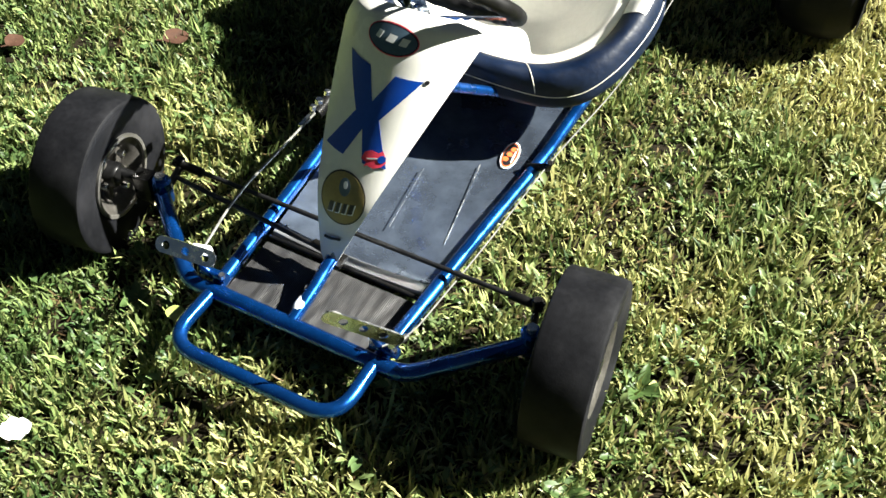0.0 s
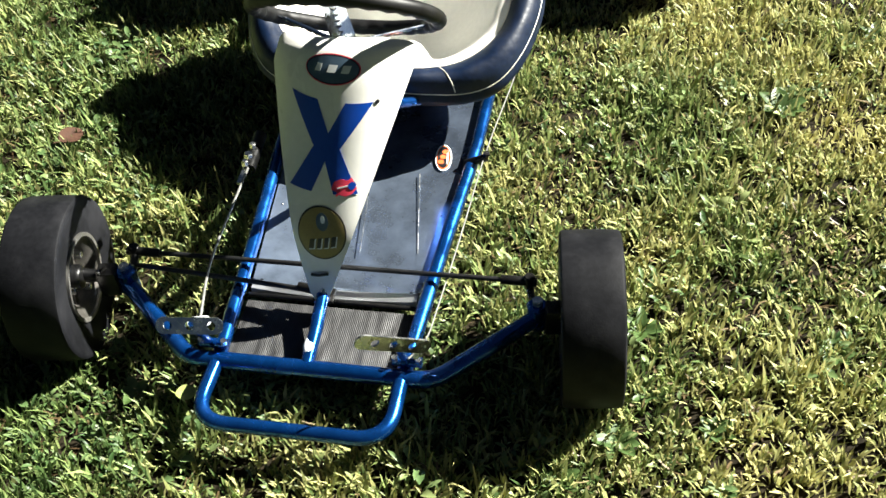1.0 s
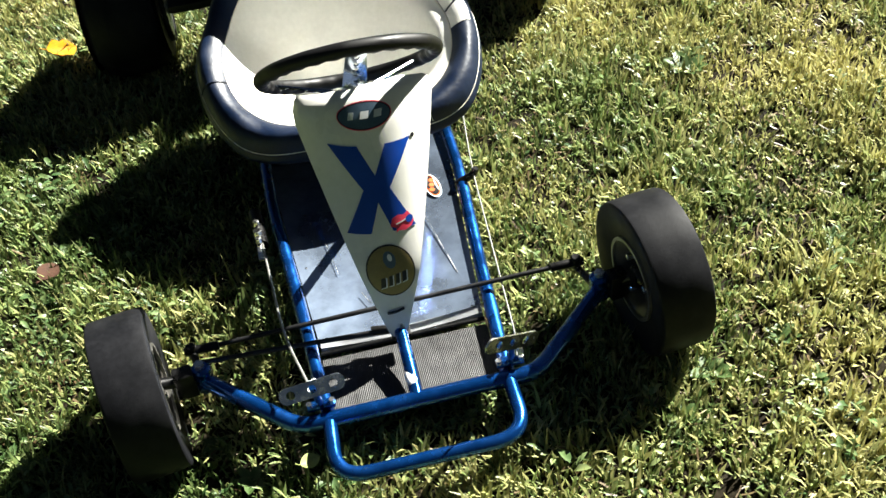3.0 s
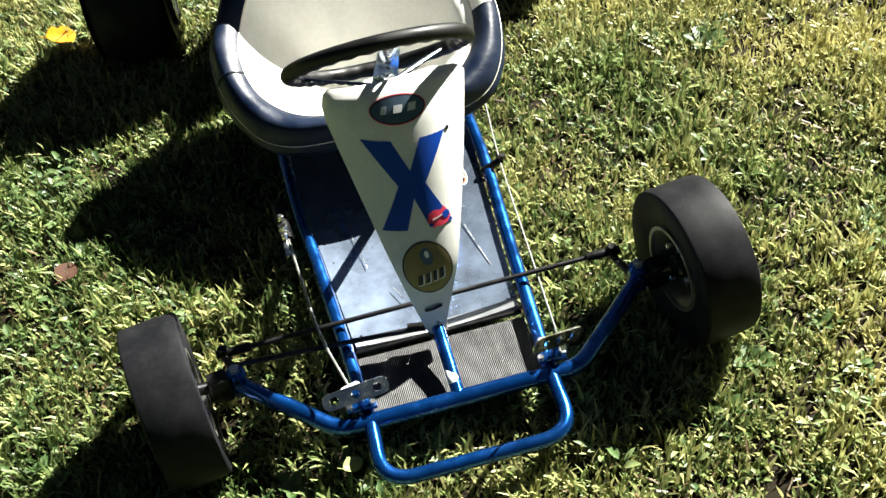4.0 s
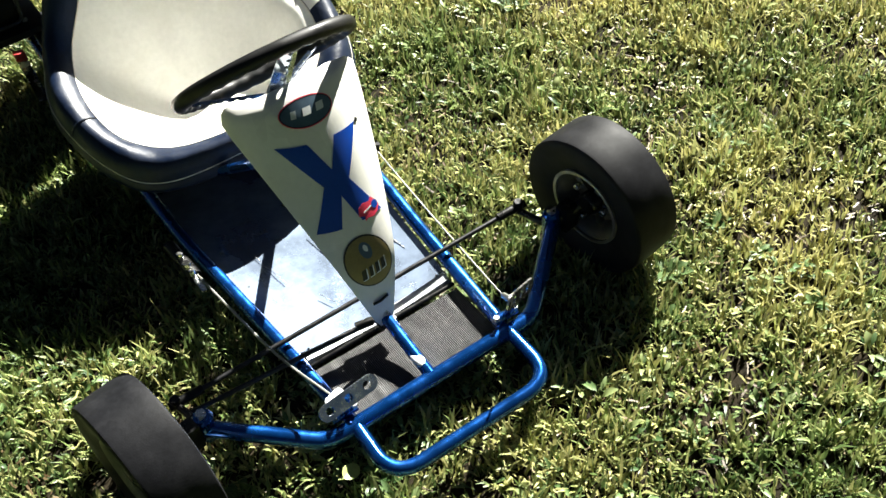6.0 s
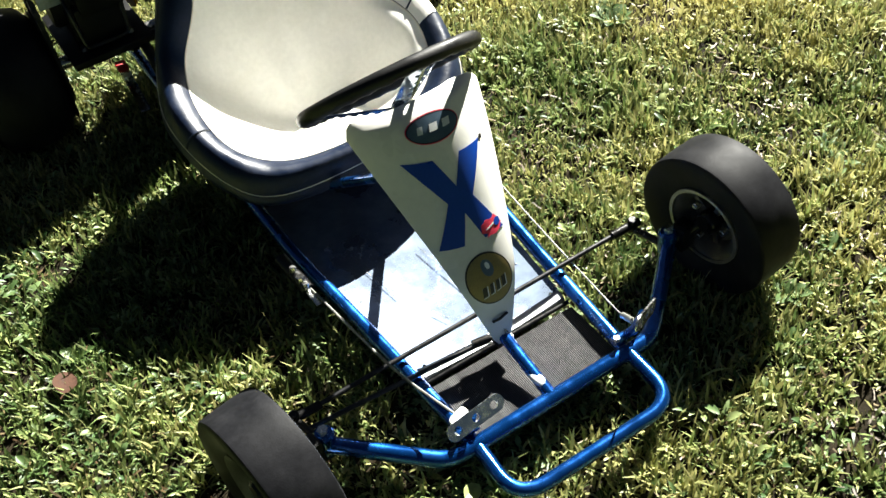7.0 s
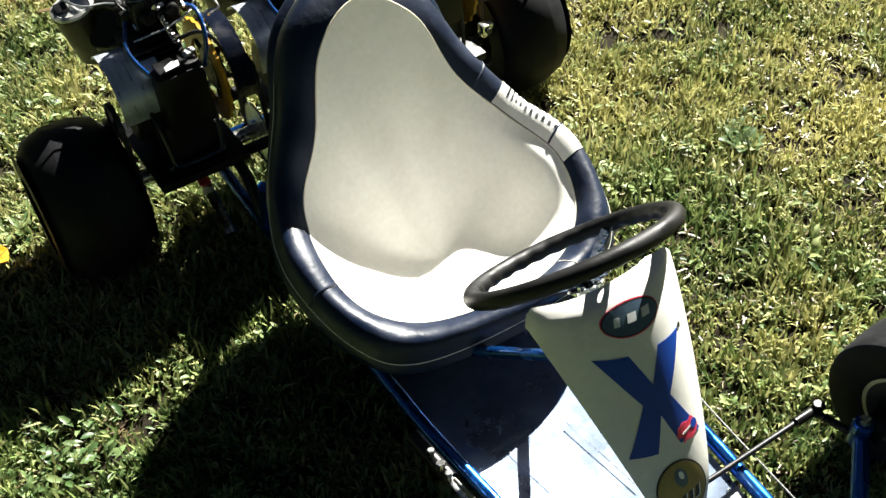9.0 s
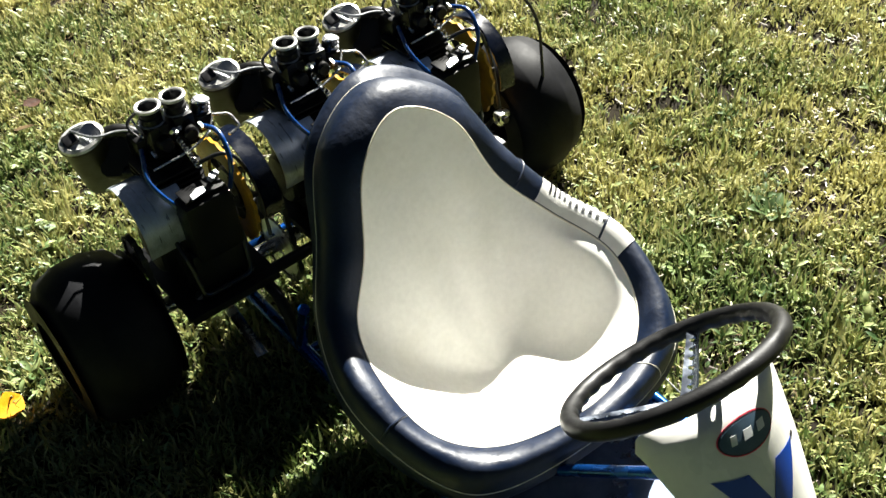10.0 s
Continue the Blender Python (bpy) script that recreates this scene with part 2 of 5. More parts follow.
M_LEAFPALE = mat("pale_green_leaf", (0.26, 0.31, 0.08), 0.5, 0, 0.2, 60)

# ---------------------------------------------------------------- building helpers


def part(name, bm, material, parent, label="", matrix=None, smooth=True, angle=40):
    """Links a bmesh, or an existing mesh, as ONE mesh object under a thing or a part."""
    if isinstance(bm, bmesh.types.BMesh):
        bmesh.ops.recalc_face_normals(bm, faces=bm.faces)
        me = bpy.data.meshes.new(name)
        bm.to_mesh(me)
        bm.free()
        me.materials.append(material)
        if smooth:
            me.shade_smooth()
            me.set_sharp_from_angle(angle=radians(angle))
    else:
        me = bm
    ob = new(name, me)
    ob.parent = parent
    if matrix is not None:
        ob.matrix_local = matrix
    return tagged(ob, label) if label else ob


def thicken(bm, thickness):
    """Gives a sheet its second side."""
    bm.normal_update()
    bmesh.ops.solidify(bm, geom=bm.faces[:], thickness=thickness)


def fillet(pts, radius, steps=6):
    """A polyline with its inner corners rounded."""
    pts = [Vector(p) for p in pts]
    out = [pts[0]]
    for a, b, c in zip(pts, pts[1:], pts[2:]):
        r = min(radius, (a - b).length * 0.49, (c - b).length * 0.49)
        p, q = b + (a - b).normalized() * r, b + (c - b).normalized() * r
        for k in range(steps + 1):
            u = k / steps
            out.append(p * (1 - u) ** 2 + b * 2 * u * (1 - u) + q * u * u)
    return out + [pts[-1]]


def tube(bm, pts, r, seg=14, closed=False, cap=True, radii=None):
    """Sweeps a ring along a polyline."""
    pts = [Vector(p) for p in pts]
    n = len(pts)
    rings, up = [], None
    for k, p in enumerate(pts):
        a = pts[k - 1] if k or closed else p
        b = pts[(k + 1) % n] if k < n - 1 or closed else p
        t = (b - a).normalized()
        if up is None:
            up = t.orthogonal().normalized()
        up = (up - t * up.dot(t)).normalized()
        side = t.cross(up)
        rk = radii[k] if radii else r
        rings.append([bm.verts.new(p + (up * math.cos(2 * math.pi * j / seg) + side * math.sin(2 * math.pi * j / seg)) * rk) for j in range(seg)])
    for k in range(n if closed else n - 1):
        a, b = rings[k], rings[(k + 1) % n]
        for j in range(seg):
            bm.faces.new((a[j], a[(j + 1) % seg], b[(j + 1) % seg], b[j]))
    if cap and not closed:
        bm.faces.new(rings[0][::-1]), bm.faces.new(rings[-1])
    return bm


def lathe(bm, profile, seg=48, axis="X", close=True):
    """Turns a closed profile of (along, radius) round an axis."""
    rings = []
    for k in range(seg):
        c, s = math.cos(2 * math.pi * k / seg), math.sin(2 * math.pi * k / seg)
        if axis == "X":
            rings.append([bm.verts.new((a, r * c, r * s)) for a, r in profile])
        else:
            rings.append([bm.verts.new((r * c, r * s, a)) for a, r in profile])
    m = len(profile)
    for k in range(seg):
        p, q = rings[k], rings[(k + 1) % seg]
        for j in range(m if close else m - 1):
            bm.faces.new((p[j], p[(j + 1) % m], q[(j + 1) % m], q[j]))
    return bm


def box(bm, lo, hi, bevel=0.0, m=None):
    """A box with bevelled edges, put at the pose m."""
    lo, hi = Vector(lo), Vector(hi)
    geo = bmesh.ops.create_cube(bm, size=1.0)["verts"]
    for v in geo:
        v.co = Vector([(lo[k] + hi[k]) / 2 + v.co[k] * (hi[k] - lo[k]) for k in range(3)])
    if bevel:
        es = list({e for v in geo for e in v.link_edges})
        made = bmesh.ops.bevel(bm, geom=es, offset=bevel, segments=2, affect="EDGES", profile=0.6)
        geo = list({v for f in made["faces"] for v in f.verts} | {v for v in geo if v.is_valid})
    if m is not None:
        for v in geo:
            v.co = m @ v.co
    return bm


def rod(a, b, r, seg=14):
    return tube(bmesh.new(), [a, b], r, seg)


def disc(bm, c, axis, r, depth, seg=20, bevel=0.0):
    """A short cylinder centred at c."""
    c, axis = Vector(c), Vector(axis).normalized()
    b = min(bevel, depth / 2 - 1e-5, r * 0.5)
    h = depth / 2
    if b > 0:
        tube(bm, [c - axis * h, c - axis * (h - b), c + axis * (h - b), c + axis * h], r, seg, radii=[r - b, r, r, r - b])
    else:
        tube(bm, [c - axis * h, c + axis * h], r, seg)
    return bm


def plate(outline, thick, m=None, holes=()):
    """A flat plate from an outline in x, y with round holes (x, y, r) cut through, thickness along z."""
    bm = bmesh.new()
    n = 14
    loops = [[Vector((x, y, 0)) for x, y in outline]] + [[Vector((x + r * math.cos(2 * math.pi * k / n), y + r * math.sin(2 * math.pi * k / n), 0)) for k in range(n)] for x, y, r in holes]
    edges, rims = [], []
    for loop in loops:
        vs = [bm.verts.new(p) for p in loop]
        rims.append(vs)
        edges += [bm.edges.new((a, b)) for a, b in zip(vs, vs[1:] + vs[:1])]
    faces = [f for f in bmesh.ops.triangle_fill(bm, use_beauty=True, edges=edges)["geom"] if isinstance(f, bmesh.types.BMFace)]
    for f in list(faces):
        c = f.calc_center_median()
        if any((c - Vector((x, y, 0))).length < r * 0.96 for x, y, r in holes):
            bm.faces.remove(f)
    faces = list(bm.faces)
    up = bmesh.ops.extrude_face_region(bm, geom=faces)["geom"]
    for v in (v for v in up if isinstance(v, bmesh.types.BMVert)):
        v.co.z += thick
    if m is not None:
        bm.transform(m)
    return bm


def rounded(w, h, r, n=5):
    """Outline of a rounded rectangle round the origin."""
    out = []
    for cx, cy, a in ((w / 2 - r, h / 2 - r, 0), (-w / 2 + r, h / 2 - r, 90), (-w / 2 + r, -h / 2 + r, 180), (w / 2 - r, -h / 2 + r, 270)):
        out += [(cx + r * math.cos(radians(a + 90 * k / n)), cy + r * math.sin(radians(a + 90 * k / n))) for k in range(n + 1)]
    return out


def mesh_of(name, bm, material, angle=40):
    bmesh.ops.recalc_face_normals(bm, faces=bm.faces)
    me = bpy.data.meshes.new(name)
    bm.to_mesh(me)
    bm.free()
    me.materials.append(material)
    me.shade_smooth()
    me.set_sharp_from_angle(angle=radians(angle))
    return me


# ---------------------------------------------------------------- ground
G = -0.016


def ground_height(x, y):
    return G + 0.010 * noise.noise((x * 1.6, y * 1.6, 0.3)) + 0.005 * noise.noise((x * 6, y * 6, 1.7)) if abs(x) < 6 and abs(y) < 7 else G


bm = bmesh.new()
lines = [-400, -120, -40, -15, -6] + [-4 + 0.1 * k for k in range(91)] + [6.5, 15, 40, 120, 400]
grid = [[bm.verts.new((x, y, ground_height(x, y))) for x in lines] for y in lines]
for j in range(len(lines) - 1):
    for k in range(len(lines) - 1):
        bm.faces.new((grid[j][k], grid[j][k + 1], grid[j + 1][k + 1], grid[j + 1][k]))
tagged(part("ground", bm, M_SOIL, None), "dark soil and thatch under a mown lawn", "ground", kind="structure")

rng = np.random.default_rng(7)


def heights(x, y):
    return np.array([ground_height(a, b) for a, b in zip(x, y)])


def cover(x, y, name):
    """Where the plants stand: thin and lush spots for grass, colonies for clover and straw."""
    seed = {"grass": 3.0, "clover": 21.0, "dry_straw": 40.0}[name]
    v = np.array([noise.noise((a * 5.5, b * 5.5, seed)) + 0.7 * noise.noise((a * 17, b * 17, seed + 5)) for a, b in zip(x, y)])
    if name == "clover":
        v = v - 0.35 - 0.25 * np.clip(x, -1, 1.5)
        return rng.uniform(0, 1, len(x)) < np.clip(0.62 + 1.5 * v, 0.12, 1)
    if name == "grass":          # thinner towards the dry side and on one worn patch
        v = v - 0.3 * np.clip(x - 0.5, 0, 0.8) - 0.45 * np.exp(-((x - 0.75) / 0.45) ** 2 - ((y + 0.4) / 0.4) ** 2)
    return rng.uniform(0, 1, len(x)) < np.clip((0.92 if name == "grass" else 0.42) + 0.75 * v, 0.35 if name == "grass" else 0.06, 1)


def scatter(density):
    """Tuft places: close-set round the kart, thinning out smoothly beyond."""
    n = int(7.8 * 9.4 * density)
    x, y = rng.uniform(-3.9, 3.9, n), rng.uniform(-4.7, 4.7, n)
    far_off = np.hypot(x, y / 1.2) - 1.75
    keep = rng.uniform(0, 1, n) < np.exp(-np.clip(far_off, 0, None) / 0.5)
    return x[keep] + 0.35, y[keep] + 0.95


def tufting(x, y):
    """Uneven growth: 0.5 in thin spots to 1.5 in lush ones."""
    return np.array([0.95 + 0.6 * noise.noise((a * 4.2, b * 4.2, 5.0)) + 0.35 * noise.noise((a * 13, b * 13, 2.0)) for a, b in zip(x, y)])


def lawn(name, density, per_tuft, spread, material, label, category, blade):
    """One mesh of many small blades or leaves in tufts; blade gives local points for the offsets from the tuft's heart."""
    x, y = scatter(density)
    keep = cover(x, y, name)
    x, y = x[keep], y[keep]
    growth, z = tufting(x, y), heights(x, y)
    of = np.repeat(np.arange(len(x)), per_tuft)
    n = len(of)
    away = rng.normal(0, spread, (n, 2))
    p, f = blade(away, growth[of], n)
    px, py = x[of] + away[:, 0], y[of] + away[:, 1]
    under = (abs(px) < 0.19) & (py > -0.02) & (py < 0.85)          # kept low under the floor
    p[..., 2] *= np.where(under, 0.5, 1.0)[:, None]
    p += np.stack([px, py, z[of]], 1)[:, None]
    v = p.reshape(-1, 3)
    f = (f[None] + (np.arange(n) * p.shape[1])[:, None, None]).reshape(-1, 3)
    me = bpy.data.meshes.new(name)
    me.vertices.add(len(v))
    me.vertices.foreach_set("co", v.ravel().astype(np.float32))
    me.loops.add(f.size)
    me.loops.foreach_set("vertex_index", f.ravel().astype(np.int32))
    me.polygons.add(len(f))
    me.polygons.foreach_set("loop_start", np.arange(0, f.size, 3, dtype=np.int32))
    me.update(calc_edges=True)
    me.validate()
    me.materials.append(material)
    return tagged(new(name, me), label, category, kind="stuff")


def headings(away, n, loose):
    """Directions that fan out from the tuft's heart, as unit vectors along and across."""
    turn = np.arctan2(away[:, 1], away[:, 0]) + rng.normal(0, loose, n)
    d = np.stack([np.cos(turn), np.sin(turn)], 1)
    return d, np.stack([-d[:, 1], d[:, 0]], 1)


def blade_shape(away, growth, n):
    """A short mown blade, mostly upright, bent over at its middle."""
    length = rng.gamma(8, 0.0034, n) * growth
    width = rng.uniform(0.0012, 0.0031, n)
    d, s = headings(away, n, 0.9)
    lean = np.clip(0.08 + 32 * np.hypot(away[:, 0], away[:, 1]) + rng.normal(0, 0.24, n), 0.0, 1.2)
    bend = np.abs(rng.normal(0.25, 0.4, n))
    p = np.zeros((n, 5, 3))
    mid, tip = length * 0.55, length * 0.45
    along, up = np.sin(lean) * mid, np.cos(lean) * mid
    p[:, 0, :2], p[:, 1, :2] = s * width[:, None] * 0.8, -s * width[:, None] * 0.8
    p[:, 2, :2], p[:, 3, :2] = d * along[:, None] + s * width[:, None], d * along[:, None] - s * width[:, None]
    p[:, 2, 2] = p[:, 3, 2] = up
    p[:, 4, :2] = d * (along + np.sin(lean + bend) * tip)[:, None]
    p[:, 4, 2] = up + np.cos(lean + bend) * tip
    return p, np.array([[0, 1, 2], [1, 3, 2], [2, 3, 4]])


def leaf_shape(away, growth, n):
    """A pointed leaf, folded along its midrib, arching out from the heart of its plant."""
    length = rng.uniform(0.009, 0.026, n) * growth
    width = length * rng.uniform(0.10, 0.25, n)
    d, s = headings(away, n, 0.5)
    rise, lift = rng.uniform(0.3, 1.4, n), rng.uniform(0.002, 0.020, n) * growth
    p = np.zeros((n, 8, 3))
    for k, (a, w) in enumerate(((0, 0), (0.38, 1), (0.38, -1), (0.38, 0), (0.74, 0.8), (0.74, -0.8), (0.74, 0), (1, 0))):
        p[:, k, :2] = d * (a * length * np.cos(rise * (1 - 0.5 * a)))[:, None] + s * (w * width)[:, None]
        p[:, k, 2] = lift + length * (a * np.sin(rise) - 0.45 * a * a * np.sin(rise)) + abs(w) * width * 0.4
    return p, np.array([[0, 1, 3], [0, 3, 2], [1, 4, 6], [1, 6, 3], [3, 6, 5], [3, 5, 2], [4, 7, 6], [6, 7, 5]])


def straw_shape(away, growth, n):
    length, width = rng.uniform(0.007, 0.024, n), rng.uniform(0.0007, 0.0019, n)
    tilt, lift = rng.normal(0, 0.3, n), rng.uniform(0.003, 0.02, n)
    d, s = headings(away, n, 2.0)
    p = np.zeros((n, 6, 3))
    for k, a in enumerate((-0.5, 0.0, 0.5)):
        bow = 0.05 * length * (1 - 4 * a * a)
        for j, w in enumerate((1, -1)):
            p[:, 2 * k + j, :2] = d * (a * length * np.cos(tilt))[:, None] + s * (w * width + bow)[:, None]
            p[:, 2 * k + j, 2] = lift + a * length * np.sin(tilt)
    return p, np.array([[0, 1, 2], [1, 3, 2], [2, 3, 4], [3, 5, 4]])


lawn("grass", 4300, 9, 0.0075, M_GRASS, "short mown lawn grass with dry yellowish patches", "grass", blade_shape)
lawn("clover", 1050, 6, 0.005, M_WEED, "low broad-leaved weeds growing through the lawn", "weeds", leaf_shape)
lawn("dry_straw", 800, 3, 0.012, M_STRAW, "dry cut straw lying between the blades", "straw", straw_shape)

# ---------------------------------------------------------------- the kart
kart = tagged(new("go_kart"), "vintage blue tube-frame racing go-kart with three engines, parked on grass", "go-kart")

# frame: main rails, front cross tube with swept axle arms, nose bumper, cross members
R1 = 0.0118
for s in (-1, 1):
    path = fillet([(s * 0.143, 0.0, 0.050), (s * 0.163, 0.30, 0.052), (s * 0.182, 0.52, 0.055), (s * 0.186, 0.80, 0.058), (s * 0.190, 1.33, 0.085)], 0.06)
    part("side_rail", tube(bmesh.new(), path, R1), M_BLUE, kart)
path = fillet([(-0.327, 0.122, 0.074), (-0.190, 0.004, 0.052), (0.190, 0.004, 0.052), (0.331, 0.126, 0.074)], 0.025)
part("front_cross_tube", tube(bmesh.new(), path, 0.0135, 16), M_BLUE, kart)
path = fillet([(-0.143, 0.0, 0.052), (-0.147, -0.106, 0.048), (0.143, -0.106, 0.048), (0.143, 0.0, 0.052)], 0.055, 10)
part("nose_bumper", tube(bmesh.new(), path, 0.0115), M_BLUE, kart)
for y, x in ((1.05, 0.188), (1.33, 0.190)):
    part("cross_member", rod((-x, y, 0.058 if y < 1.2 else 0.085), (x, y, 0.058 if y < 1.2 else 0.085), 0.0105), M_BLUE, kart)

# floor: a scuffed mat ahead, a polished sheet behind it
bm = bmesh.new()
RIBS, STEPS = 96, 8
ribs = []
for j in range(STEPS + 1):
    y = 0.006 + 0.137 * j / STEPS
    row = []
    for k in range(2 * RIBS + 1):
        x = -0.140 + 0.280 * k / (2 * RIBS)
        wear = 0.0008 * noise.noise((x * 60, y * 25, 4.0))
        row.append(bm.verts.new((x, y, 0.0338 + (0.0007 if k % 2 else 0.0) + wear)))
    ribs.append(row)
for a, b in zip(ribs, ribs[1:]):
    for k in range(2 * RIBS):
        bm.faces.new((a[k], a[k + 1], b[k + 1], b[k]))
box(bm, (-0.140, 0.006, 0.0285), (0.140, 0.143, 0.0330), 0.001)
part("floor_mat", bm, M_MAT, kart, "scuffed dark ribbed rubber front floor mat", smooth=False)
bm = bmesh.new()
NX, NY = 24, 30
sheet = []
for j in range(NY + 1):
    row = []
    for k in range(NX + 1):
        u, v = k / NX, j / NY
        y = 0.158 + v * 0.60
        half = 0.138 + 0.05 * v
        x = (2 * u - 1) * half
        z = 0.0345 + 0.50 * x * x + 0.0006 * noise.noise((x * 9, y * 9, 0))
        if v < 0.03:
            z -= 0.006 * (1 - v / 0.03)
        row.append(bm.verts.new((x, y, z)))
    sheet.append(row)
for j in range(NY):
    for k in range(NX):
        bm.faces.new((sheet[j][k], sheet[j][k + 1], sheet[j + 1][k + 1], sheet[j + 1][k]))
thicken(bm, 0.0015)
strip = bmesh.new()
edge = [[strip.verts.new(((2 * k / 20 - 1) * 0.137, y, 0.0362 + 0.50 * ((2 * k / 20 - 1) * 0.137) ** 2 + dz)) for k in range(21)] for y, dz in ((0.157, -0.008), (0.160, 0.0), (0.178, 0.0008))]
for a, b in zip(edge, edge[1:]):
    for k in range(20):
        strip.faces.new((a[k], a[k + 1], b[k + 1], b[k]))
thicken(strip, 0.001)
pan = part("floor_pan", bm, M_PAN, kart, "polished aluminium floor pan with scratches")
part("pan_lip", strip, M_LIP, pan, "brushed pale front lip")
for x0, x1, y0, y1 in ((0.022, 0.006, 0.260, 0.410), (0.119, 0.088, 0.269, 0.465), (-0.085, -0.098, 0.33, 0.42), (-0.040, -0.052, 0.24, 0.27)):
    part("scratch_bead", tube(bmesh.new(), [(x0, y0, 0.0425), (x1, y1, 0.0432)], 0.0006 if x0 < 0 else 0.0007, 8), M_STEEL, pan)
# dark bar standing in for the shade in the gap before the pan
part("gap_shade_bar", rod((-0.139, 0.152, 0.038), (0.139, 0.152, 0.038), 0.004, 10), M_DARK, kart)
for x, y in ((-0.125, 0.18), (0.125, 0.18), (-0.14, 0.36), (0.145, 0.36), (0.16, 0.5), (-0.155, 0.5)):
    part("rivet", disc(bmesh.new(), (x, y, 0.0435), (0, 0, 1), 0.003, 0.003, 10, 0.001), M_STEEL, pan)

# steering: strut with weld, column, support legs
part("steering_strut", tube(bmesh.new(), [(-0.003, 0.008, 0.055), (-0.003, 0.075, 0.066), (-0.004, 0.128, 0.080)], 0.0105), M_BLUE, kart)
bm = bmesh.new()
bmesh.ops.create_icosphere(bm, subdivisions=2, radius=1.0)
for v in bm.verts:
    v.co = Vector((-0.005 + v.co.x * 0.010, 0.040 + v.co.y * 0.019, 0.0655 + v.co.z * 0.0055)) + v.co * 0.0012 * noise.noise(v.co * 3)
part("bare_weld_patch", bm, M_PALE, kart, "pale bare patch on the strut")
SW_C, SW_T, SW_R = Vector((0.006, 0.416, 0.407)), radians(48.0), 0.143
SW_N, SW_V, SW_U = Vector((0, math.cos(SW_T), math.sin(SW_T))), Vector((0, -math.sin(SW_T), math.cos(SW_T))), Vector((1, 0, 0))
HUB = SW_C - SW_N * 0.048
part("steering_column", rod((-0.003, 0.125, 0.078), HUB - SW_N * 0.004, 0.0085), M_STEEL, kart)
for s in (-1, 1):
    part("column_support", tube(bmesh.new(), fillet([(s * 0.008, 0.335, 0.290), (s * 0.030, 0.39, 0.250), (s * 0.095, 0.58, 0.122)], 0.03), 0.009), M_BLUE, kart)

# steering wheel: grooved grip ring, three slotted spokes, hub
ring = []
for k in range(120):
    a = 2 * math.pi * k / 120
    ring.append(SW_C + (SW_U * math.cos(a) + SW_V * math.sin(a)) * SW_R)
bm = bmesh.new()
SEG = 14
loops = []
for k, p in enumerate(ring):
    out = (p - SW_C).normalized()
    row = []
    for j in range(SEG):
        b = 2 * math.pi * j / SEG
        r = 0.0122
        inner = max(0.0, -math.cos(b - 0.6))
        r += 0.0016 * inner * math.sin(k * 2 * math.pi * 30 / 120)
        row.append(bm.verts.new(p + out * r * math.cos(b) + SW_N * r * math.sin(b)))
    loops.append(row)
for k in range(120):
    for j in range(SEG):
        bm.faces.new((loops[k][j], loops[k][(j + 1) % SEG], loops[(k + 1) % 120][(j + 1) % SEG], loops[(k + 1) % 120][j]))
wheel = part("steering_wheel", bm, M_GRIP, kart, "black finger-grip steering wheel rim")
for deg in (85, 205, 325):
    a = radians(deg)
    out = SW_U * math.cos(a) + SW_V * math.sin(a)
    side = SW_N.cross(out)
    start, end = HUB + out * 0.012, SW_C + out * (SW_R - 0.004) - SW_N * 0.004
    way = (end - start).normalized()
    L = (end - start).length
    m = Matrix((way, side, way.cross(side))).transposed().to_4x4()
    m.translation = start
    bm = bmesh.new()
    for half in (-1, 1):                   # two flanges that meet at a fold with slots along it
        wide = 1.0 if deg < 90 else 0.6
        outline = [(L, half * 0.017 * wide), (0, half * 0.023 * wide), (0, half * 0.0006)]
        for q in range(6):
            c = (0.14 + 0.135 * q) * L
            outline += [(c - 0.0048 * math.cos(radians(30 * h)), half * (0.0006 + 0.0058 * math.sin(radians(30 * h)))) for h in range(7)]
        outline.append((L, half * 0.0006))
        flange = plate(outline, 0.0022, m @ Matrix.Rotation(radians(half * 24), 4, "X"))
        me = bpy.data.meshes.new("flange")
        flange.to_mesh(me)
        flange.free()
        bm.from_mesh(me)
        bpy.data.meshes.remove(me)
    part("spoke", bm, M_SPOKE, wheel, "bright folded steel spoke with slots", smooth=False)
bm = disc(bmesh.new(), HUB, SW_N, 0.026, 0.006, 24, 0.001)
part("hub", bm, M_STEEL, wheel)
for k in range(3):
    a = radians(25 + 120 * k)
    part("hub_bolt", disc(bmesh.new(), HUB + (SW_U * math.cos(a) + SW_V * math.sin(a)) * 0.016 + SW_N * 0.005, SW_N, 0.0045, 0.006, 6), M_STEEL, wheel)

# nose fairing: a bowed white shield hung on the column


def soft_step(d, w):
    """A rounded bend: 0 below d = 0, d above it."""
    return 0.5 * (d + math.sqrt(d * d + w * w))


def fair_y(x, z):
    # steep at the tip, leaning back above, with a lip bent further back
    bow = abs(x - fair_x(z))
    back = 0.127 + 0.30 * (z - 0.089) + 0.39 * soft_step(z - 0.180, 0.02) + 0.3 * soft_step(z - 0.378, 0.01)
    return back - 0.08 * (x - fair_x(z)) + 2.5 * bow ** 2 + 25.0 * bow ** 3


def fair_x(z):
    return -0.007 + 0.019 * (z - 0.09) / 0.29


def fair_half(z):
    return 0.014 + 0.101 * max(0.0, (z - 0.078)) / 0.302


def on_fairing(x, z, out=0.0):
    """A point of the shield, lifted out along its normal."""
    e = 0.002
    dx = Vector((2 * e, fair_y(x + e, z) - fair_y(x - e, z), 0))
    dz = Vector((0, fair_y(x, z + e) - fair_y(x, z - e), 2 * e))
    return Vector((x, fair_y(x, z), z)) + dx.cross(dz).normalized() * out


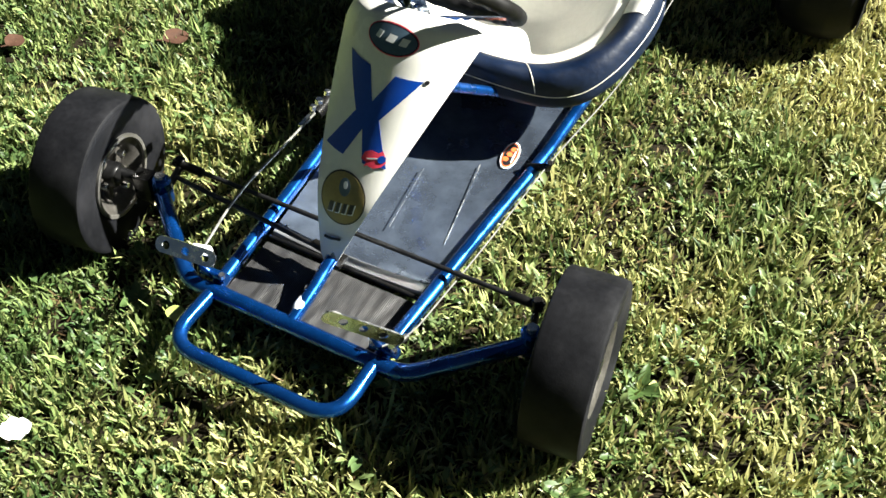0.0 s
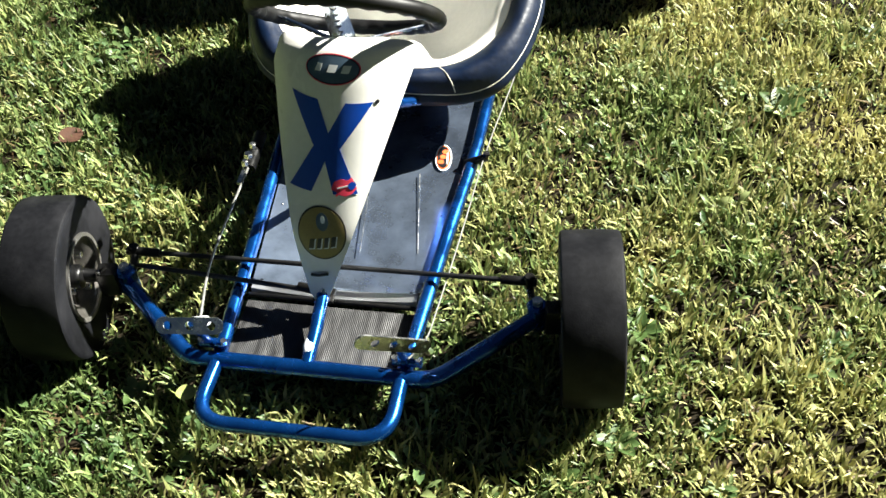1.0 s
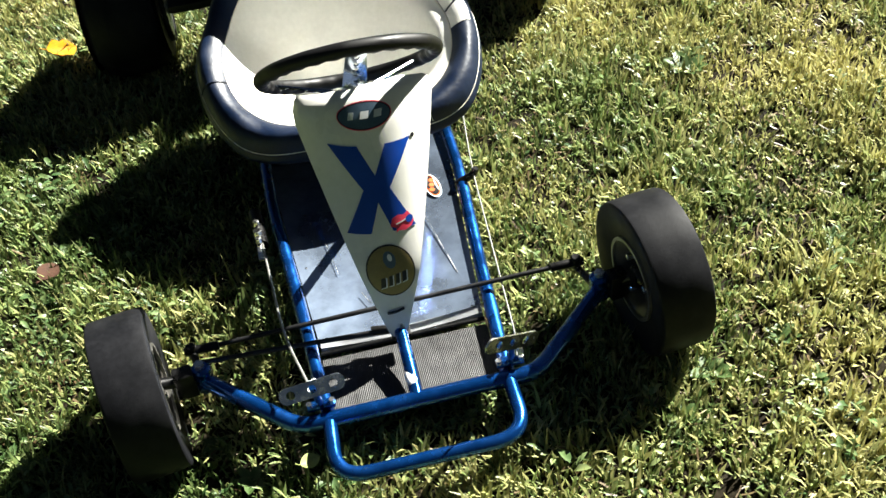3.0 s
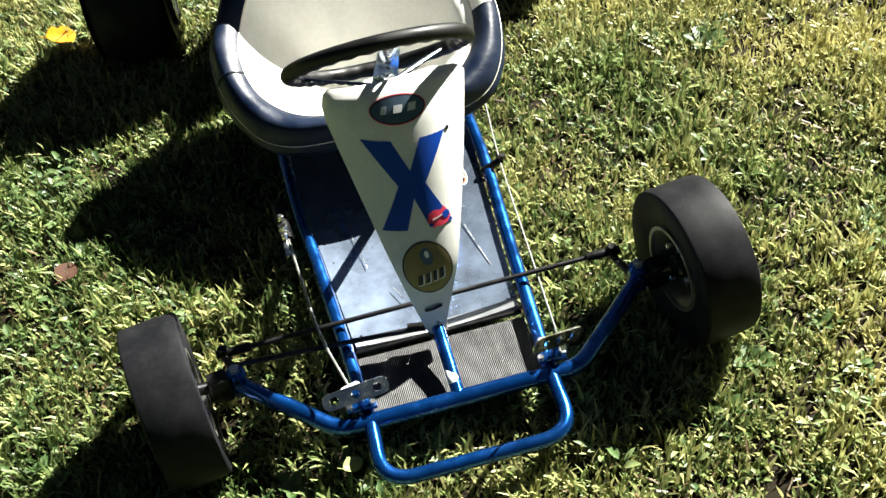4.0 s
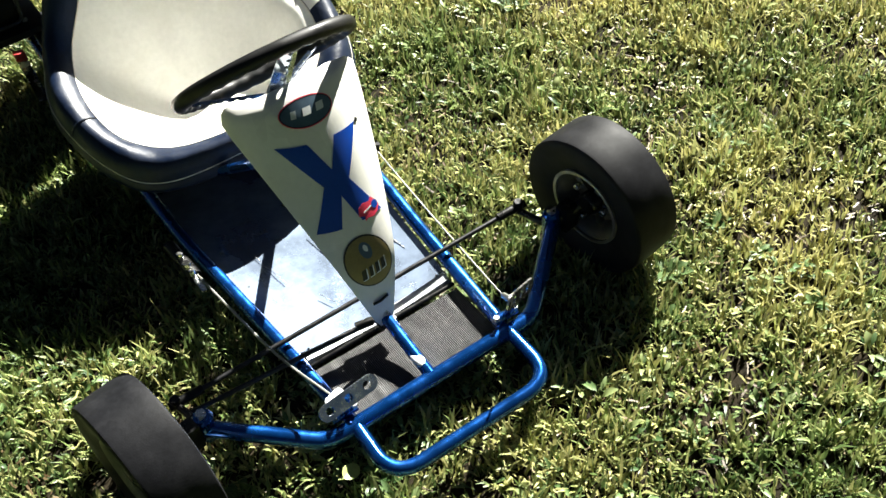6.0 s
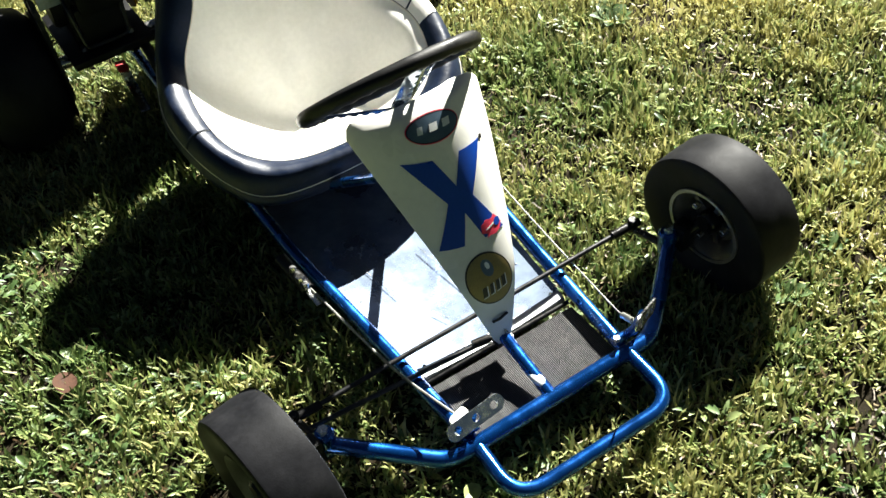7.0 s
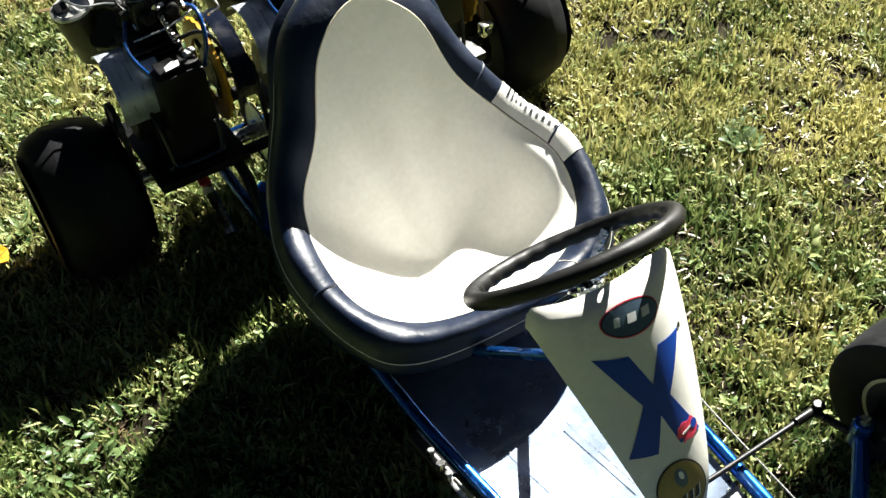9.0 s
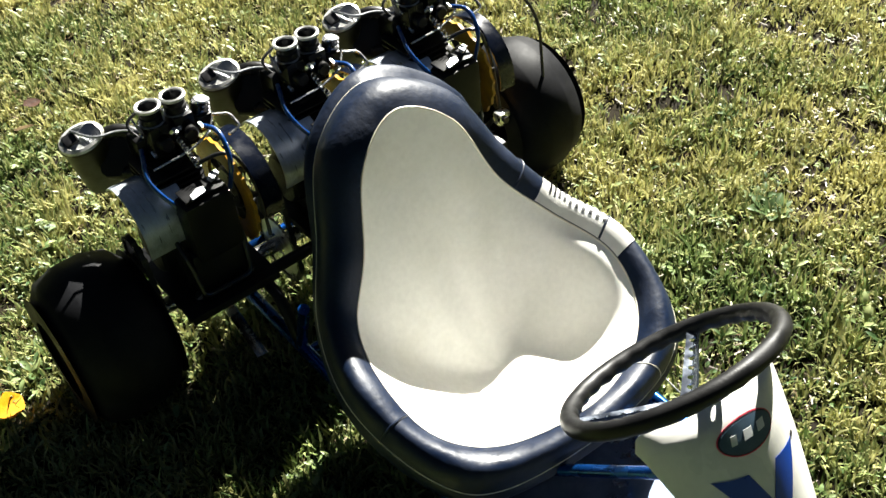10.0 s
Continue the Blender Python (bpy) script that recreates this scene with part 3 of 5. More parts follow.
bm = bmesh.new()
rows = []
NZ, NXF = 40, 24
for j in range(NZ + 1):
    v = j / NZ
    row = []
    for k in range(NXF + 1):
        u = 2 * k / NXF - 1
        top = 0.413 - 0.020 * u * u + 0.0065 * (u - 1)
        top -= (0.018 if u < 0 else 0.008) * max(0.0, (abs(u) - 0.8) / 0.2) ** 2
        z = 0.070 + v * (top - 0.070) + (0.014 * abs(u) ** 3 * (1 - v))
        x = fair_x(z) + u * fair_half(z)
        row.append(bm.verts.new(on_fairing(x, z)))
    rows.append(row)
inner = [[bm.verts.new(on_fairing(v.co.x, v.co.z, -0.0035)) for v in row] for row in rows]
edge_row, under_row = rows[-1], inner[-1]
for n in range(1, 6):                 # a lip folded back along the top, running out towards one corner
    row, low = [], []
    for k in range(NXF + 1):
        u = 2 * k / NXF - 1
        deep = 0.026 * min(1.0, (1.02 - u) / 0.5) * n / 5
        fold = Vector((0, deep, 0.006 * math.sin(math.pi / 2 * n / 5) * min(1.0, (1.02 - u) / 0.5)))
        row.append(bm.verts.new(edge_row[k].co + fold))
        low.append(bm.verts.new(under_row[k].co + fold + Vector((0, 0, -0.0025 * n / 5))))
    rows.append(row), inner.append(low)
NZ += 5
for j in range(NZ):
    for k in range(NXF):
        bm.faces.new((rows[j][k], rows[j][k + 1], rows[j + 1][k + 1], rows[j + 1][k]))
        bm.faces.new((inner[j][k], inner[j + 1][k], inner[j + 1][k + 1], inner[j][k + 1]))
rim = rows[0] + [row[-1] for row in rows[1:]] + rows[-1][-2::-1] + [row[0] for row in rows[-2:0:-1]]
rim_in = inner[0] + [row[-1] for row in inner[1:]] + inner[-1][-2::-1] + [row[0] for row in inner[-2:0:-1]]
for k in range(len(rim)):
    bm.faces.new((rim[k - 1], rim_in[k - 1], rim_in[k], rim[k]))
fairing = part("nose_fairing", bm, M_WHITE, kart, "white glossy nose fairing with stickers", angle=50)


def decal(name, outline, material, lift, label="", cuts=5):
    """A thin vinyl shape that follows the shield; outline in x, z."""
    bm = bmesh.new()
    made = {}
    for poly in outline if isinstance(outline[0][0], tuple) else [outline]:
        bm.faces.new([made.setdefault(p, None) or made.update({p: bm.verts.new((p[0], 0, p[1]))}) or made[p] for p in poly])
    bmesh.ops.triangulate(bm, faces=bm.faces[:])
    bmesh.ops.subdivide_edges(bm, edges=bm.edges[:], cuts=cuts, use_grid_fill=True)
    for v in bm.verts:
        v.co = on_fairing(v.co.x, v.co.z, lift)
    ext = bmesh.ops.extrude_face_region(bm, geom=bm.faces[:])["geom"]
    for v in (v for v in ext if isinstance(v, bmesh.types.BMVert)):
        x, z = v.co.x, v.co.z
        v.co += (on_fairing(x, z, lift + 0.0004) - on_fairing(x, z, lift))
    return part(name, bm, material, fairing, label)


def ellipse(cx, cz, a, b, tilt=0.0, n=36):
    c, s = math.cos(tilt), math.sin(tilt)
    return [(cx + a * math.cos(2 * math.pi * k / n) * c - b * math.sin(2 * math.pi * k / n) * s, cz + a * math.cos(2 * math.pi * k / n) * s + b * math.sin(2 * math.pi * k / n) * c) for k in range(n)]


def bar(cx, cz, w, h, slant=0.0, tilt=0.0):
    c, s = math.cos(tilt), math.sin(tilt)
    return [(cx + x * c - z * s, cz + x * s + z * c) for x, z in ((-w / 2 - slant, -h / 2), (w / 2 - slant, -h / 2), (w / 2 + slant, h / 2), (-w / 2 + slant, h / 2))]


XTL, XTR, XBL, XBR = Vector((-0.055, 0.352)), Vector((0.072, 0.347)), Vector((-0.054, 0.237)), Vector((0.054, 0.236))


def xmap(u, v):
    p = (XBL * (1 - u) + XBR * u) * (1 - v) + (XTL * (1 - u) + XTR * u) * v
    return p.x, p.y


X_ARMS = (((0, 1), (0.34, 1), (0.51, 0.66), (0.33, 0.5)), ((0.68, 1), (1, 1), (0.68, 0.5), (0.51, 0.66)), ((1, 0), (0.68, 0.5), (0.5, 0.35), (0.66, 0)), ((0, 0), (0.34, 0), (0.5, 0.35), (0.33, 0.5)), ((0.33, 0.5), (0.51, 0.66), (0.68, 0.5), (0.5, 0.35)))
decal("letter_x", [[xmap(u, v) for u, v in arm] for arm in X_ARMS], M_XBLUE, 0.0006, "large blue vinyl letter X")
OX, OZ = 0.010, 0.386
decal("oval_sticker", ellipse(OX, OZ, 0.0425, 0.0172, 0.02), M_PINK, 0.0006, "oval sticker with red rim")
decal("oval_band", ellipse(OX, OZ, 0.0412, 0.0160, 0.02), M_INK, 0.0011)
decal("oval_field", ellipse(OX, OZ, 0.0394, 0.0146, 0.02), M_INKBLUE, 0.0016)
for k, (dx, w) in enumerate(((-0.021, 0.008), (0.0, 0.013), (0.021, 0.012))):
    decal("oval_bar", bar(OX + dx, OZ + 0.001, w, 0.0085, 0.0018), M_PALE, 0.0021, cuts=2)
FX, FZ = 0.000, 0.183
decal("round_sticker", ellipse(FX, FZ, 0.0385, 0.0378), M_INK, 0.0006, "round gold sticker with dark rim")
decal("round_field", ellipse(FX, FZ, 0.0363, 0.0356), M_GOLD, 0.0011)
decal("round_emblem", ellipse(FX + 0.001, FZ + 0.017, 0.0095, 0.012, 0.2, 18), M_INKBLUE, 0.0016, cuts=2)
decal("round_emblem_light", ellipse(FX + 0.002, FZ + 0.020, 0.0035, 0.005, 0.2, 12), M_PALE, 0.0021, cuts=1)
for dx, w, dz in ((-0.015, 0.010, -0.015), (-0.003, 0.008, -0.013), (0.008, 0.008, -0.011), (0.019, 0.009, -0.009)):
    decal("round_bar", bar(FX + dx + 0.001, FZ + dz - 0.001, w, 0.0155, 0.0025, 0.18), M_PALE, 0.0014, cuts=2)
    decal("round_bar", bar(FX + dx, FZ + dz, w * 0.8, 0.0145, 0.0025, 0.18), M_INK, 0.0019, cuts=2)
decal("red_sticker", [(x - 0.008, z + 0.015) for x, z in ((0.022, 0.2275), (0.026, 0.237), (0.036, 0.241), (0.046, 0.239), (0.052, 0.2425), (0.056, 0.237), (0.060, 0.228), (0.054, 0.222), (0.044, 0.219), (0.034, 0.221), (0.029, 0.218), (0.031, 0.2245))], M_PINK, 0.0012, "small irregular red sticker", cuts=3)
decal("red_sticker_spot", ellipse(0.045, 0.247, 0.006, 0.005, 0.3, 12), M_XBLUE, 0.0017, cuts=1)
decal("red_sticker_line", bar(0.032, 0.246, 0.018, 0.0018, 0.0, 0.2), M_PALE, 0.0017, cuts=1)
decal("fairing_hole", ellipse(0.0765, 0.346, 0.0033, 0.0030, 0.0, 14), M_INK, 0.0008, cuts=1)
bm = tube(bmesh.new(), [on_fairing(-0.018, 0.117, 0.003), on_fairing(-0.006, 0.119, 0.005), on_fairing(0.009, 0.122, 0.003)], 0.0022, 8)
part("fairing_clip", bm, M_INK, fairing)

# steering rods: long tie rod, drag link, arms
TIE_L, TIE_R = Vector((-0.345, 0.196, 0.070)), Vector((0.313, 0.197, 0.076))
part("tie_rod", rod(TIE_L, TIE_R, 0.0042, 10), M_RODS, kart, "dull steel tie rod")
LINK = Vector((-0.010, 0.142, 0.072))
part("drag_link", rod((-0.338, 0.170, 0.066), LINK, 0.0042, 10), M_RODS, kart)
part("link_joint", rod(Vector((-0.050, 0.149, 0.072)), Vector((-0.022, 0.144, 0.072)), 0.0075, 12), M_DARK, kart)
part("pitman_arm", box(bmesh.new(), (-0.020, 0.122, 0.066), (0.012, 0.150, 0.074), 0.002), M_DARK, kart)
for end, d in ((TIE_L, 1), (TIE_R, -1)):
    joint = part("rod_end", rod(end - Vector((d * 0.012, 0, 0)), end + Vector((d * 0.045, 0, 0)), 0.0078, 12), M_DARK, kart)
    part("rod_end_bolt", disc(bmesh.new(), end, (0, 0, 1), 0.009, 0.026, 12, 0.002), M_DARK, joint)

# wheels


def tyre_mesh(name, r, w, bead, ro):
    h = w / 2
    prof = [(-h * 0.78, bead), (-h * 0.93, bead + (r - bead) * 0.3), (-h * 0.985, bead + (r - bead) * 0.7), (-h, r - ro * 1.25), (-h + ro * 0.12, r - ro * 0.62), (-h + ro * 0.42, r - ro * 0.2), (-h + ro, r - ro * 0.02)]
    prof += [(-h * 0.3, r + 0.0008), (h * 0.3, r + 0.0008)] + [(-a, b) for a, b in prof[::-1]]
    return mesh_of(name, lathe(bmesh.new(), prof, 72), M_RUBBER, 28 if ro < 0.02 else 75)


def rim_mesh(name, w, bead, material):
    h = w / 2
    prof = [(-h * 0.82, bead + 0.002), (-h * 0.86, bead + 0.006), (-h * 0.72, bead + 0.005), (-h * 0.70, bead - 0.004), (-h * 0.25, bead - 0.012), (h * 0.25, bead - 0.012), (h * 0.70, bead - 0.004), (h * 0.72, bead + 0.005), (h * 0.86, bead + 0.006), (h * 0.82, bead + 0.002)]
    prof += [(h * 0.6, bead - 0.012), (h * 0.2, bead - 0.020), (h * 0.12, 0.022), (-h * 0.12, 0.022), (-h * 0.2, bead - 0.020), (-h * 0.6, bead - 0.012)]
    return mesh_of(name, lathe(bmesh.new(), prof, 48), material, 35)


FR_R, FR_W, RE_R, RE_W = 0.130, 0.089, 0.146, 0.174
front_tyre, rear_tyre = tyre_mesh("front_tyre", FR_R, FR_W, 0.066, 0.006), tyre_mesh("rear_tyre", RE_R, RE_W, 0.062, 0.056)
# rear rims are black in place of the shade inside them
front_rim, rear_rim = rim_mesh("front_rim", FR_W, 0.064, M_MAGNESIUM), rim_mesh("rear_rim", RE_W, 0.064, M_BLACK)
hub_mesh = mesh_of("hub", tube(bmesh.new(), [(-0.035, 0, 0), (-0.03, 0, 0), (0.03, 0, 0), (0.035, 0, 0)], 0.02, 20, radii=[0.017, 0.021, 0.021, 0.017]), M_DARK)
nut_mesh = mesh_of("wheel_nut", disc(bmesh.new(), (0, 0, 0), (1, 0, 0), 0.0058, 0.012, 6, 0.001), M_STEEL)
fin_mesh = mesh_of("rim_spoke", box(bmesh.new(), (-0.006, -0.006, 0.018), (0.006, 0.006, 0.054), 0.002), M_MAGNESIUM)


def wheel_at(name, rim, tyre, x, y, z, yaw, camber, inner, label, tlabel, half):
    """A wheel with its tyre, hub, spokes and nuts; inner: the side, +1 or -1 along its axle, that faces the frame."""
    w = part(name, rim, None, kart, label, pose(x, y, z, 0, camber, yaw))
    part("tyre", tyre, None, w, tlabel)
    part("hub", hub_mesh, None, w)
    lip = lathe(bmesh.new(), [(-0.0022, 0.0655), (0.0022, 0.0655), (0.0022, 0.0715), (-0.0022, 0.0715)], 48)
    lip.transform(Matrix.Translation((inner * half, 0, 0)))
    part("rim_lip", lip, M_RIM, w, "pale scuffed rim lip")
    for k in range(5):
        part("rim_spoke", fin_mesh, None, w, matrix=pose(inner * 0.012, 0, 0, 20 + 72 * k))
    for k in range(3):
        a = radians(50 + 120 * k)
        part("wheel_nut", nut_mesh, None, w, matrix=pose(inner * 0.030, 0.036 * math.cos(a), 0.036 * math.sin(a)))
    return w


STEER = 8.7
wheel_at("front_wheel", front_rim, front_tyre, -0.420, 0.093, 0.106, STEER, 0.3, 1, "cast alloy front wheel with worn slick tyre", "narrow worn black slick tyre", 0.039)
wheel_at("front_wheel", front_rim, front_tyre, 0.412, 0.098, 0.116, 5.8, -1.5, -1, "cast alloy front wheel with worn slick tyre", "narrow worn black slick tyre", 0.039)
wheel_at("rear_wheel", rear_rim, rear_tyre, -0.446, 1.26, 0.130, 0, 0, 1, "alloy rear wheel with wide slick tyre", "wide rounded black slick tyre", 0.070)
wheel_at("rear_wheel", rear_rim, rear_tyre, 0.492, 1.26, 0.132, 0, 0, -1, "alloy rear wheel with wide slick tyre", "wide rounded black slick tyre", 0.070)
for s, kx, ky in ((-1, -0.327, 0.126), (1, 0.332, 0.130)):
    pin = part("kingpin", tube(bmesh.new(), [(kx, ky, 0.052), (kx, ky, 0.056), (kx, ky, 0.098), (kx, ky, 0.102)], 0.016, 16, radii=[0.014, 0.0165, 0.0165, 0.013]), M_BLUE, kart)
    part("kingpin_nut", disc(bmesh.new(), (kx, ky, 0.106), (0, 0, 1), 0.0085, 0.009, 6), M_STEEL, pin)
    part("spindle", rod((kx, ky, 0.078), (s * 0.40, ky - 0.02, 0.105), 0.010, 12), M_DARK, kart)
    part("steering_arm", tube(bmesh.new(), [(kx, ky, 0.066), ((TIE_L if s < 0 else TIE_R).x, 0.196, 0.066)], 0.0065, 10), M_DARK, kart)
    yoke = part("stub_yoke", box(bmesh.new(), (-0.016, -0.014, -0.026), (0.016, 0.014, 0.024), 0.004, pose(kx + s * 0.028, ky - 0.006, 0.082, 0, 0, STEER)), M_DARK, kart)

# pedals with drilled plates, return hinge, rod and cable
for s, centre, along, facing in ((-1, Vector((-0.153, -0.022, 0.162)), Vector((1, 0.1, 0)), Vector((0.08, -0.8, 0.6))), (1, Vector((0.146, -0.026, 0.170)), Vector((0.75, 0.5, -0.6)), Vector((0.555, -0.83, 0)))):
    along.normalize()
    facing = (facing - along * facing.dot(along)).normalized()
    m = Matrix((along, facing.cross(along), facing)).transposed().to_4x4()
    m.translation = centre
    cz = centre.z
    bm = plate(rounded(0.126 if s > 0 else 0.098, 0.025, 0.011), 0.003, m, [(-0.032, 0, 0.0065), (0, 0, 0.0065), (0.032, 0, 0.0065)])
    pedal = part("pedal", bm, M_STEEL, kart, "drilled steel foot pedal", smooth=False)
    part("pedal_stalk", tube(bmesh.new(), fillet([(s * 0.150, 0.022, 0.068), (s * 0.150, 0.0, 0.11), (centre.x, centre.y + 0.006, cz - 0.002)], 0.02), 0.0055, 10), M_BLUE, pedal)
    part("pedal_hinge", rod((s * 0.128, 0.022, 0.070), (s * 0.172, 0.022, 0.070), 0.008, 12), M_BLUE, pedal)
    for d in (-0.018, 0.018):
        part("hinge_nut", disc(bmesh.new(), (s * 0.150 + d, 0.018, 0.079), (0, 0, 1), 0.005, 0.008, 6), M_STEEL, pedal)
bm = plate(rounded(0.034, 0.016, 0.007), 0.004, pose(-0.160, 0.016, 0.124, 25, 5, 20))
part("pedal_lug", bm, M_PALE, kart, "pale lug on the brake pedal")
part("brake_rod", tube(bmesh.new(), fillet([(-0.160, 0.020, 0.124), (-0.188, 0.14, 0.116), (-0.206, 0.40, 0.088)], 0.1), 0.0022, 8), M_CABLE, kart, "thin pale brake rod")
part("throttle_cable", tube(bmesh.new(), fillet([(0.158, 0.000, 0.105), (0.172, 0.06, 0.072), (0.188, 0.28, 0.066), (0.202, 0.50, 0.074), (0.235, 0.76, 0.08), (0.24, 1.1, 0.12)], 0.08), 0.0014, 8), M_CABLE, kart, "thin throttle cable along the rail")
part("cable_yoke", tube(bmesh.new(), [(0.166, 0.012, 0.098), (0.170, 0.05, 0.078)], 0.0055, 10), M_STEEL, kart)
clamp = part("rail_clamp", rod((0.168, 0.487, 0.056), (0.206, 0.487, 0.074), 0.0075, 12), M_DARK, kart)
part("clamp_bolt", disc(bmesh.new(), (0.205, 0.487, 0.078), (0.3, 0, 1), 0.006, 0.014, 6), M_DARK, clamp)
brake = part("master_cylinder", rod((-0.208, 0.405, 0.080), (-0.214, 0.500, 0.080), 0.012, 16), M_DARK, kart, "small dark brake master cylinder")
for y, r in ((0.405, 0.006), (0.425, 0.008), (0.452, 0.006)):
    part("brake_fitting", disc(bmesh.new(), (-0.212, y, 0.094), (0.1, 0.2, 1), r, 0.012, 6, 0.001), M_STEEL, brake)
part("brake_lever", box(bmesh.new(), (-0.216, 0.36, 0.082), (-0.206, 0.41, 0.088), 0.002), M_STEEL, brake)

# floor pan sticker
STX, STY = 0.124, 0.512


def on_pan(a, b, dx=0.0, dy=0.0, n=32):
    """A slanting oval round the sticker's middle."""
    return [(STX + dx + a * math.cos(t) - 0.12 * b * math.sin(t), STY + dy + b * math.sin(t) + 0.1 * a * math.cos(t)) for t in [2 * math.pi * j / n for j in range(n)]]


part("pan_sticker", plate(on_pan(0.0152, 0.036), 0.0005, pose(0, 0, 0.0445)), M_PALE, pan, "oval sticker with white rim")
part("sticker_band", plate(on_pan(0.0128, 0.0325), 0.0005, pose(0, 0, 0.0452)), M_ORANGE, pan)
part("sticker_field", plate(on_pan(0.0108, 0.029), 0.0005, pose(0, 0, 0.0459)), M_INK, pan)
for dx, dy, b in ((-0.003, -0.014, 0.006), (-0.001, 0.0, 0.006), (0.001, 0.014, 0.006)):
    part("sticker_mark", plate(on_pan(0.0055, b, dx, dy, 12), 0.0005, pose(0, 0, 0.0466)), M_ORANGE, pan)
part("sticker_light", plate(on_pan(0.0016, 0.021, 0.0072, 0.0, 14), 0.0005, pose(0, 0, 0.0466)), M_PALE, pan)

# seat: two seam lines, mirrored; padded roll between them, cushion inside, shell below
OUTER = [(0.0, 0.520, 0.181), (0.170, 0.553, 0.165), (0.245, 0.616, 0.197), (0.274, 0.753, 0.246), (0.233, 0.889, 0.275), (0.173, 0.958, 0.368), (0.107, 1.026, 0.474), (0.0, 1.049, 0.530)]
INNER = [(0.0, 0.552, 0.210), (0.126, 0.589, 0.196), (0.199, 0.650, 0.217), (0.220, 0.732, 0.258), (0.193, 0.841, 0.285), (0.133, 0.893, 0.361), (0.085, 0.937, 0.475), (0.0, 0.965, 0.522)]
SEAT_X, SUB = 0.004, 10


def seam(half):
    """A smooth closed line through a half outline and its mirror image."""
    ring = [Vector(p) for p in half] + [Vector((-p[0], p[1], p[2])) for p in half[-2:0:-1]]
    n, out = len(ring), []
    for k in range(n):
        p0, p1, p2, p3 = ring[k - 1], ring[k], ring[(k + 1) % n], ring[(k + 2) % n]
        for j in range(SUB):
            u = j / SUB
            out.append(0.5 * (2 * p1 + (p2 - p0) * u + (2 * p0 - 5 * p1 + 4 * p2 - p3) * u * u + (3 * p1 - p0 - 3 * p2 + p3) * u ** 3) + Vector((SEAT_X, 0, 0)))
    return out


so, si = seam(OUTER), seam(INNER)
NS = len(so)
BOTTOM, SHELL = Vector((SEAT_X, 0.745, 0.112)), Vector((SEAT_X, 0.76, 0.066))


def roll_point(k, u, lift=0.0):
    """A point on the padded roll: u = 0 at the inner seam, 1 at the piping."""
    k %= NS
    t = (so[(k + 1) % NS] - so[k - 1]).normalized()
    across = so[k] - si[k]
    up = across.cross(t).normalized()
    if up.z < 0:
        up = -up
    h = 0.30 * across.length + 0.008 + 0.0022 * noise.noise((so[k].x * 14, so[k].y * 14, 3.0 + 2 * u)) + 0.0009 * noise.noise((so[k].x * 60, so[k].y * 60, 9.0 + 3 * u))
    h *= 1 - 0.4 * math.exp(-((k - NS / 2) / 16) ** 2)         # flatter over the top of the back
    return si[k] + across * u + up * (h * math.sin(math.pi * u) ** 0.8 + lift)


bm = bmesh.new()
U = 12
loops = [[bm.verts.new(roll_point(k, j / U)) for j in range(U + 1)] for k in range(NS)]
for k in range(NS):
    for j in range(U):
        bm.faces.new((loops[k][j], loops[k][j + 1], loops[(k + 1) % NS][j + 1], loops[(k + 1) % NS][j]))
seat = part("seat", bm, M_NAVY, kart, "bucket seat with padded navy-black vinyl edge roll", angle=60)


def bowl(edge, bottom, power, rings, name, material, label, drop=0.0, hump=0.0, bulge=0.0, back=0.0):
    bm = bmesh.new()
    rows = [[bm.verts.new(p + Vector((0, 0, drop))) for p in edge]]
    for j in range(1, rings):
        r = 1 - j / rings
        row = []
        for p in edge:
            q = bottom + (p - bottom) * (r + bulge * (1 - r) * r ** 6)
            q.z = bottom.z + (p.z + drop - bottom.z) * r ** power
            if back:          # the rear of the shell stands out behind and above the piping
                w = min(1.0, max(0.0, (p.y - 0.88) / 0.12))
                lump = w * math.sin(math.pi * min(1.0, (1 - r) / 0.4))
                steep = 1 - (1 - r) ** 6
                q.y += w * ((p.y - bottom.y) * (steep - r) + back * 16 * r * r * (1 - r) ** 2 * (1 - (p.x / 0.3) ** 2))
                q.x += w * (p.x - bottom.x) * (1 - (1 - r) ** 3 - r)
                q.z += w * (bottom.z + (p.z + drop - bottom.z) * (1 - (1 - r) ** 2) - q.z) + 0.008 * lump
                q.x += 0.02 * (p.x - bottom.x) * lump
                sag = w * min(1.0, (1 - r) / 0.2)          # the back has sagged towards one side
                q += Vector((-0.02, 0.055, 0)) * (w * 9.5 * r * (1 - r) ** 3)          # unseen fullness low down, added to widen the seat's shadow
                q += Vector((0.024, -0.016, 0.010 * r)) * sag
            if hump:          # a rolled edge along one wing before the lining drops
                e = 1 - r
                full = 0.5 * e if e < 0.11 else 0.055 + 0.945 * (1 - ((1 - e) / 0.89) ** 1.9)
                wing = min(1.0, max(0.0, (p.x - 0.10) / 0.06)) * min(1.0, max(0.0, (0.89 - p.y) / 0.14))
                q.z += wing * (bottom.z + (p.z - bottom.z) * (1 - full) - q.z)
            q.z += hump * math.exp(-((q.x - 0.022) / 0.055) ** 2 - ((q.y - 0.735) / 0.085) ** 2)
            row.append(bm.verts.new(q))
        rows.append(row)
    c = bm.verts.new(bottom + Vector((0, 0, hump * 0.9)))
    for a, b in zip(rows, rows[1:]):
        for k in range(NS):
            bm.faces.new((a[k], a[(k + 1) % NS], b[(k + 1) % NS], b[k]))
    for k in range(NS):
        bm.faces.new((rows[-1][k], rows[-1][(k + 1) % NS], c))
    return part(name, bm, material, seat, label, angle=80)


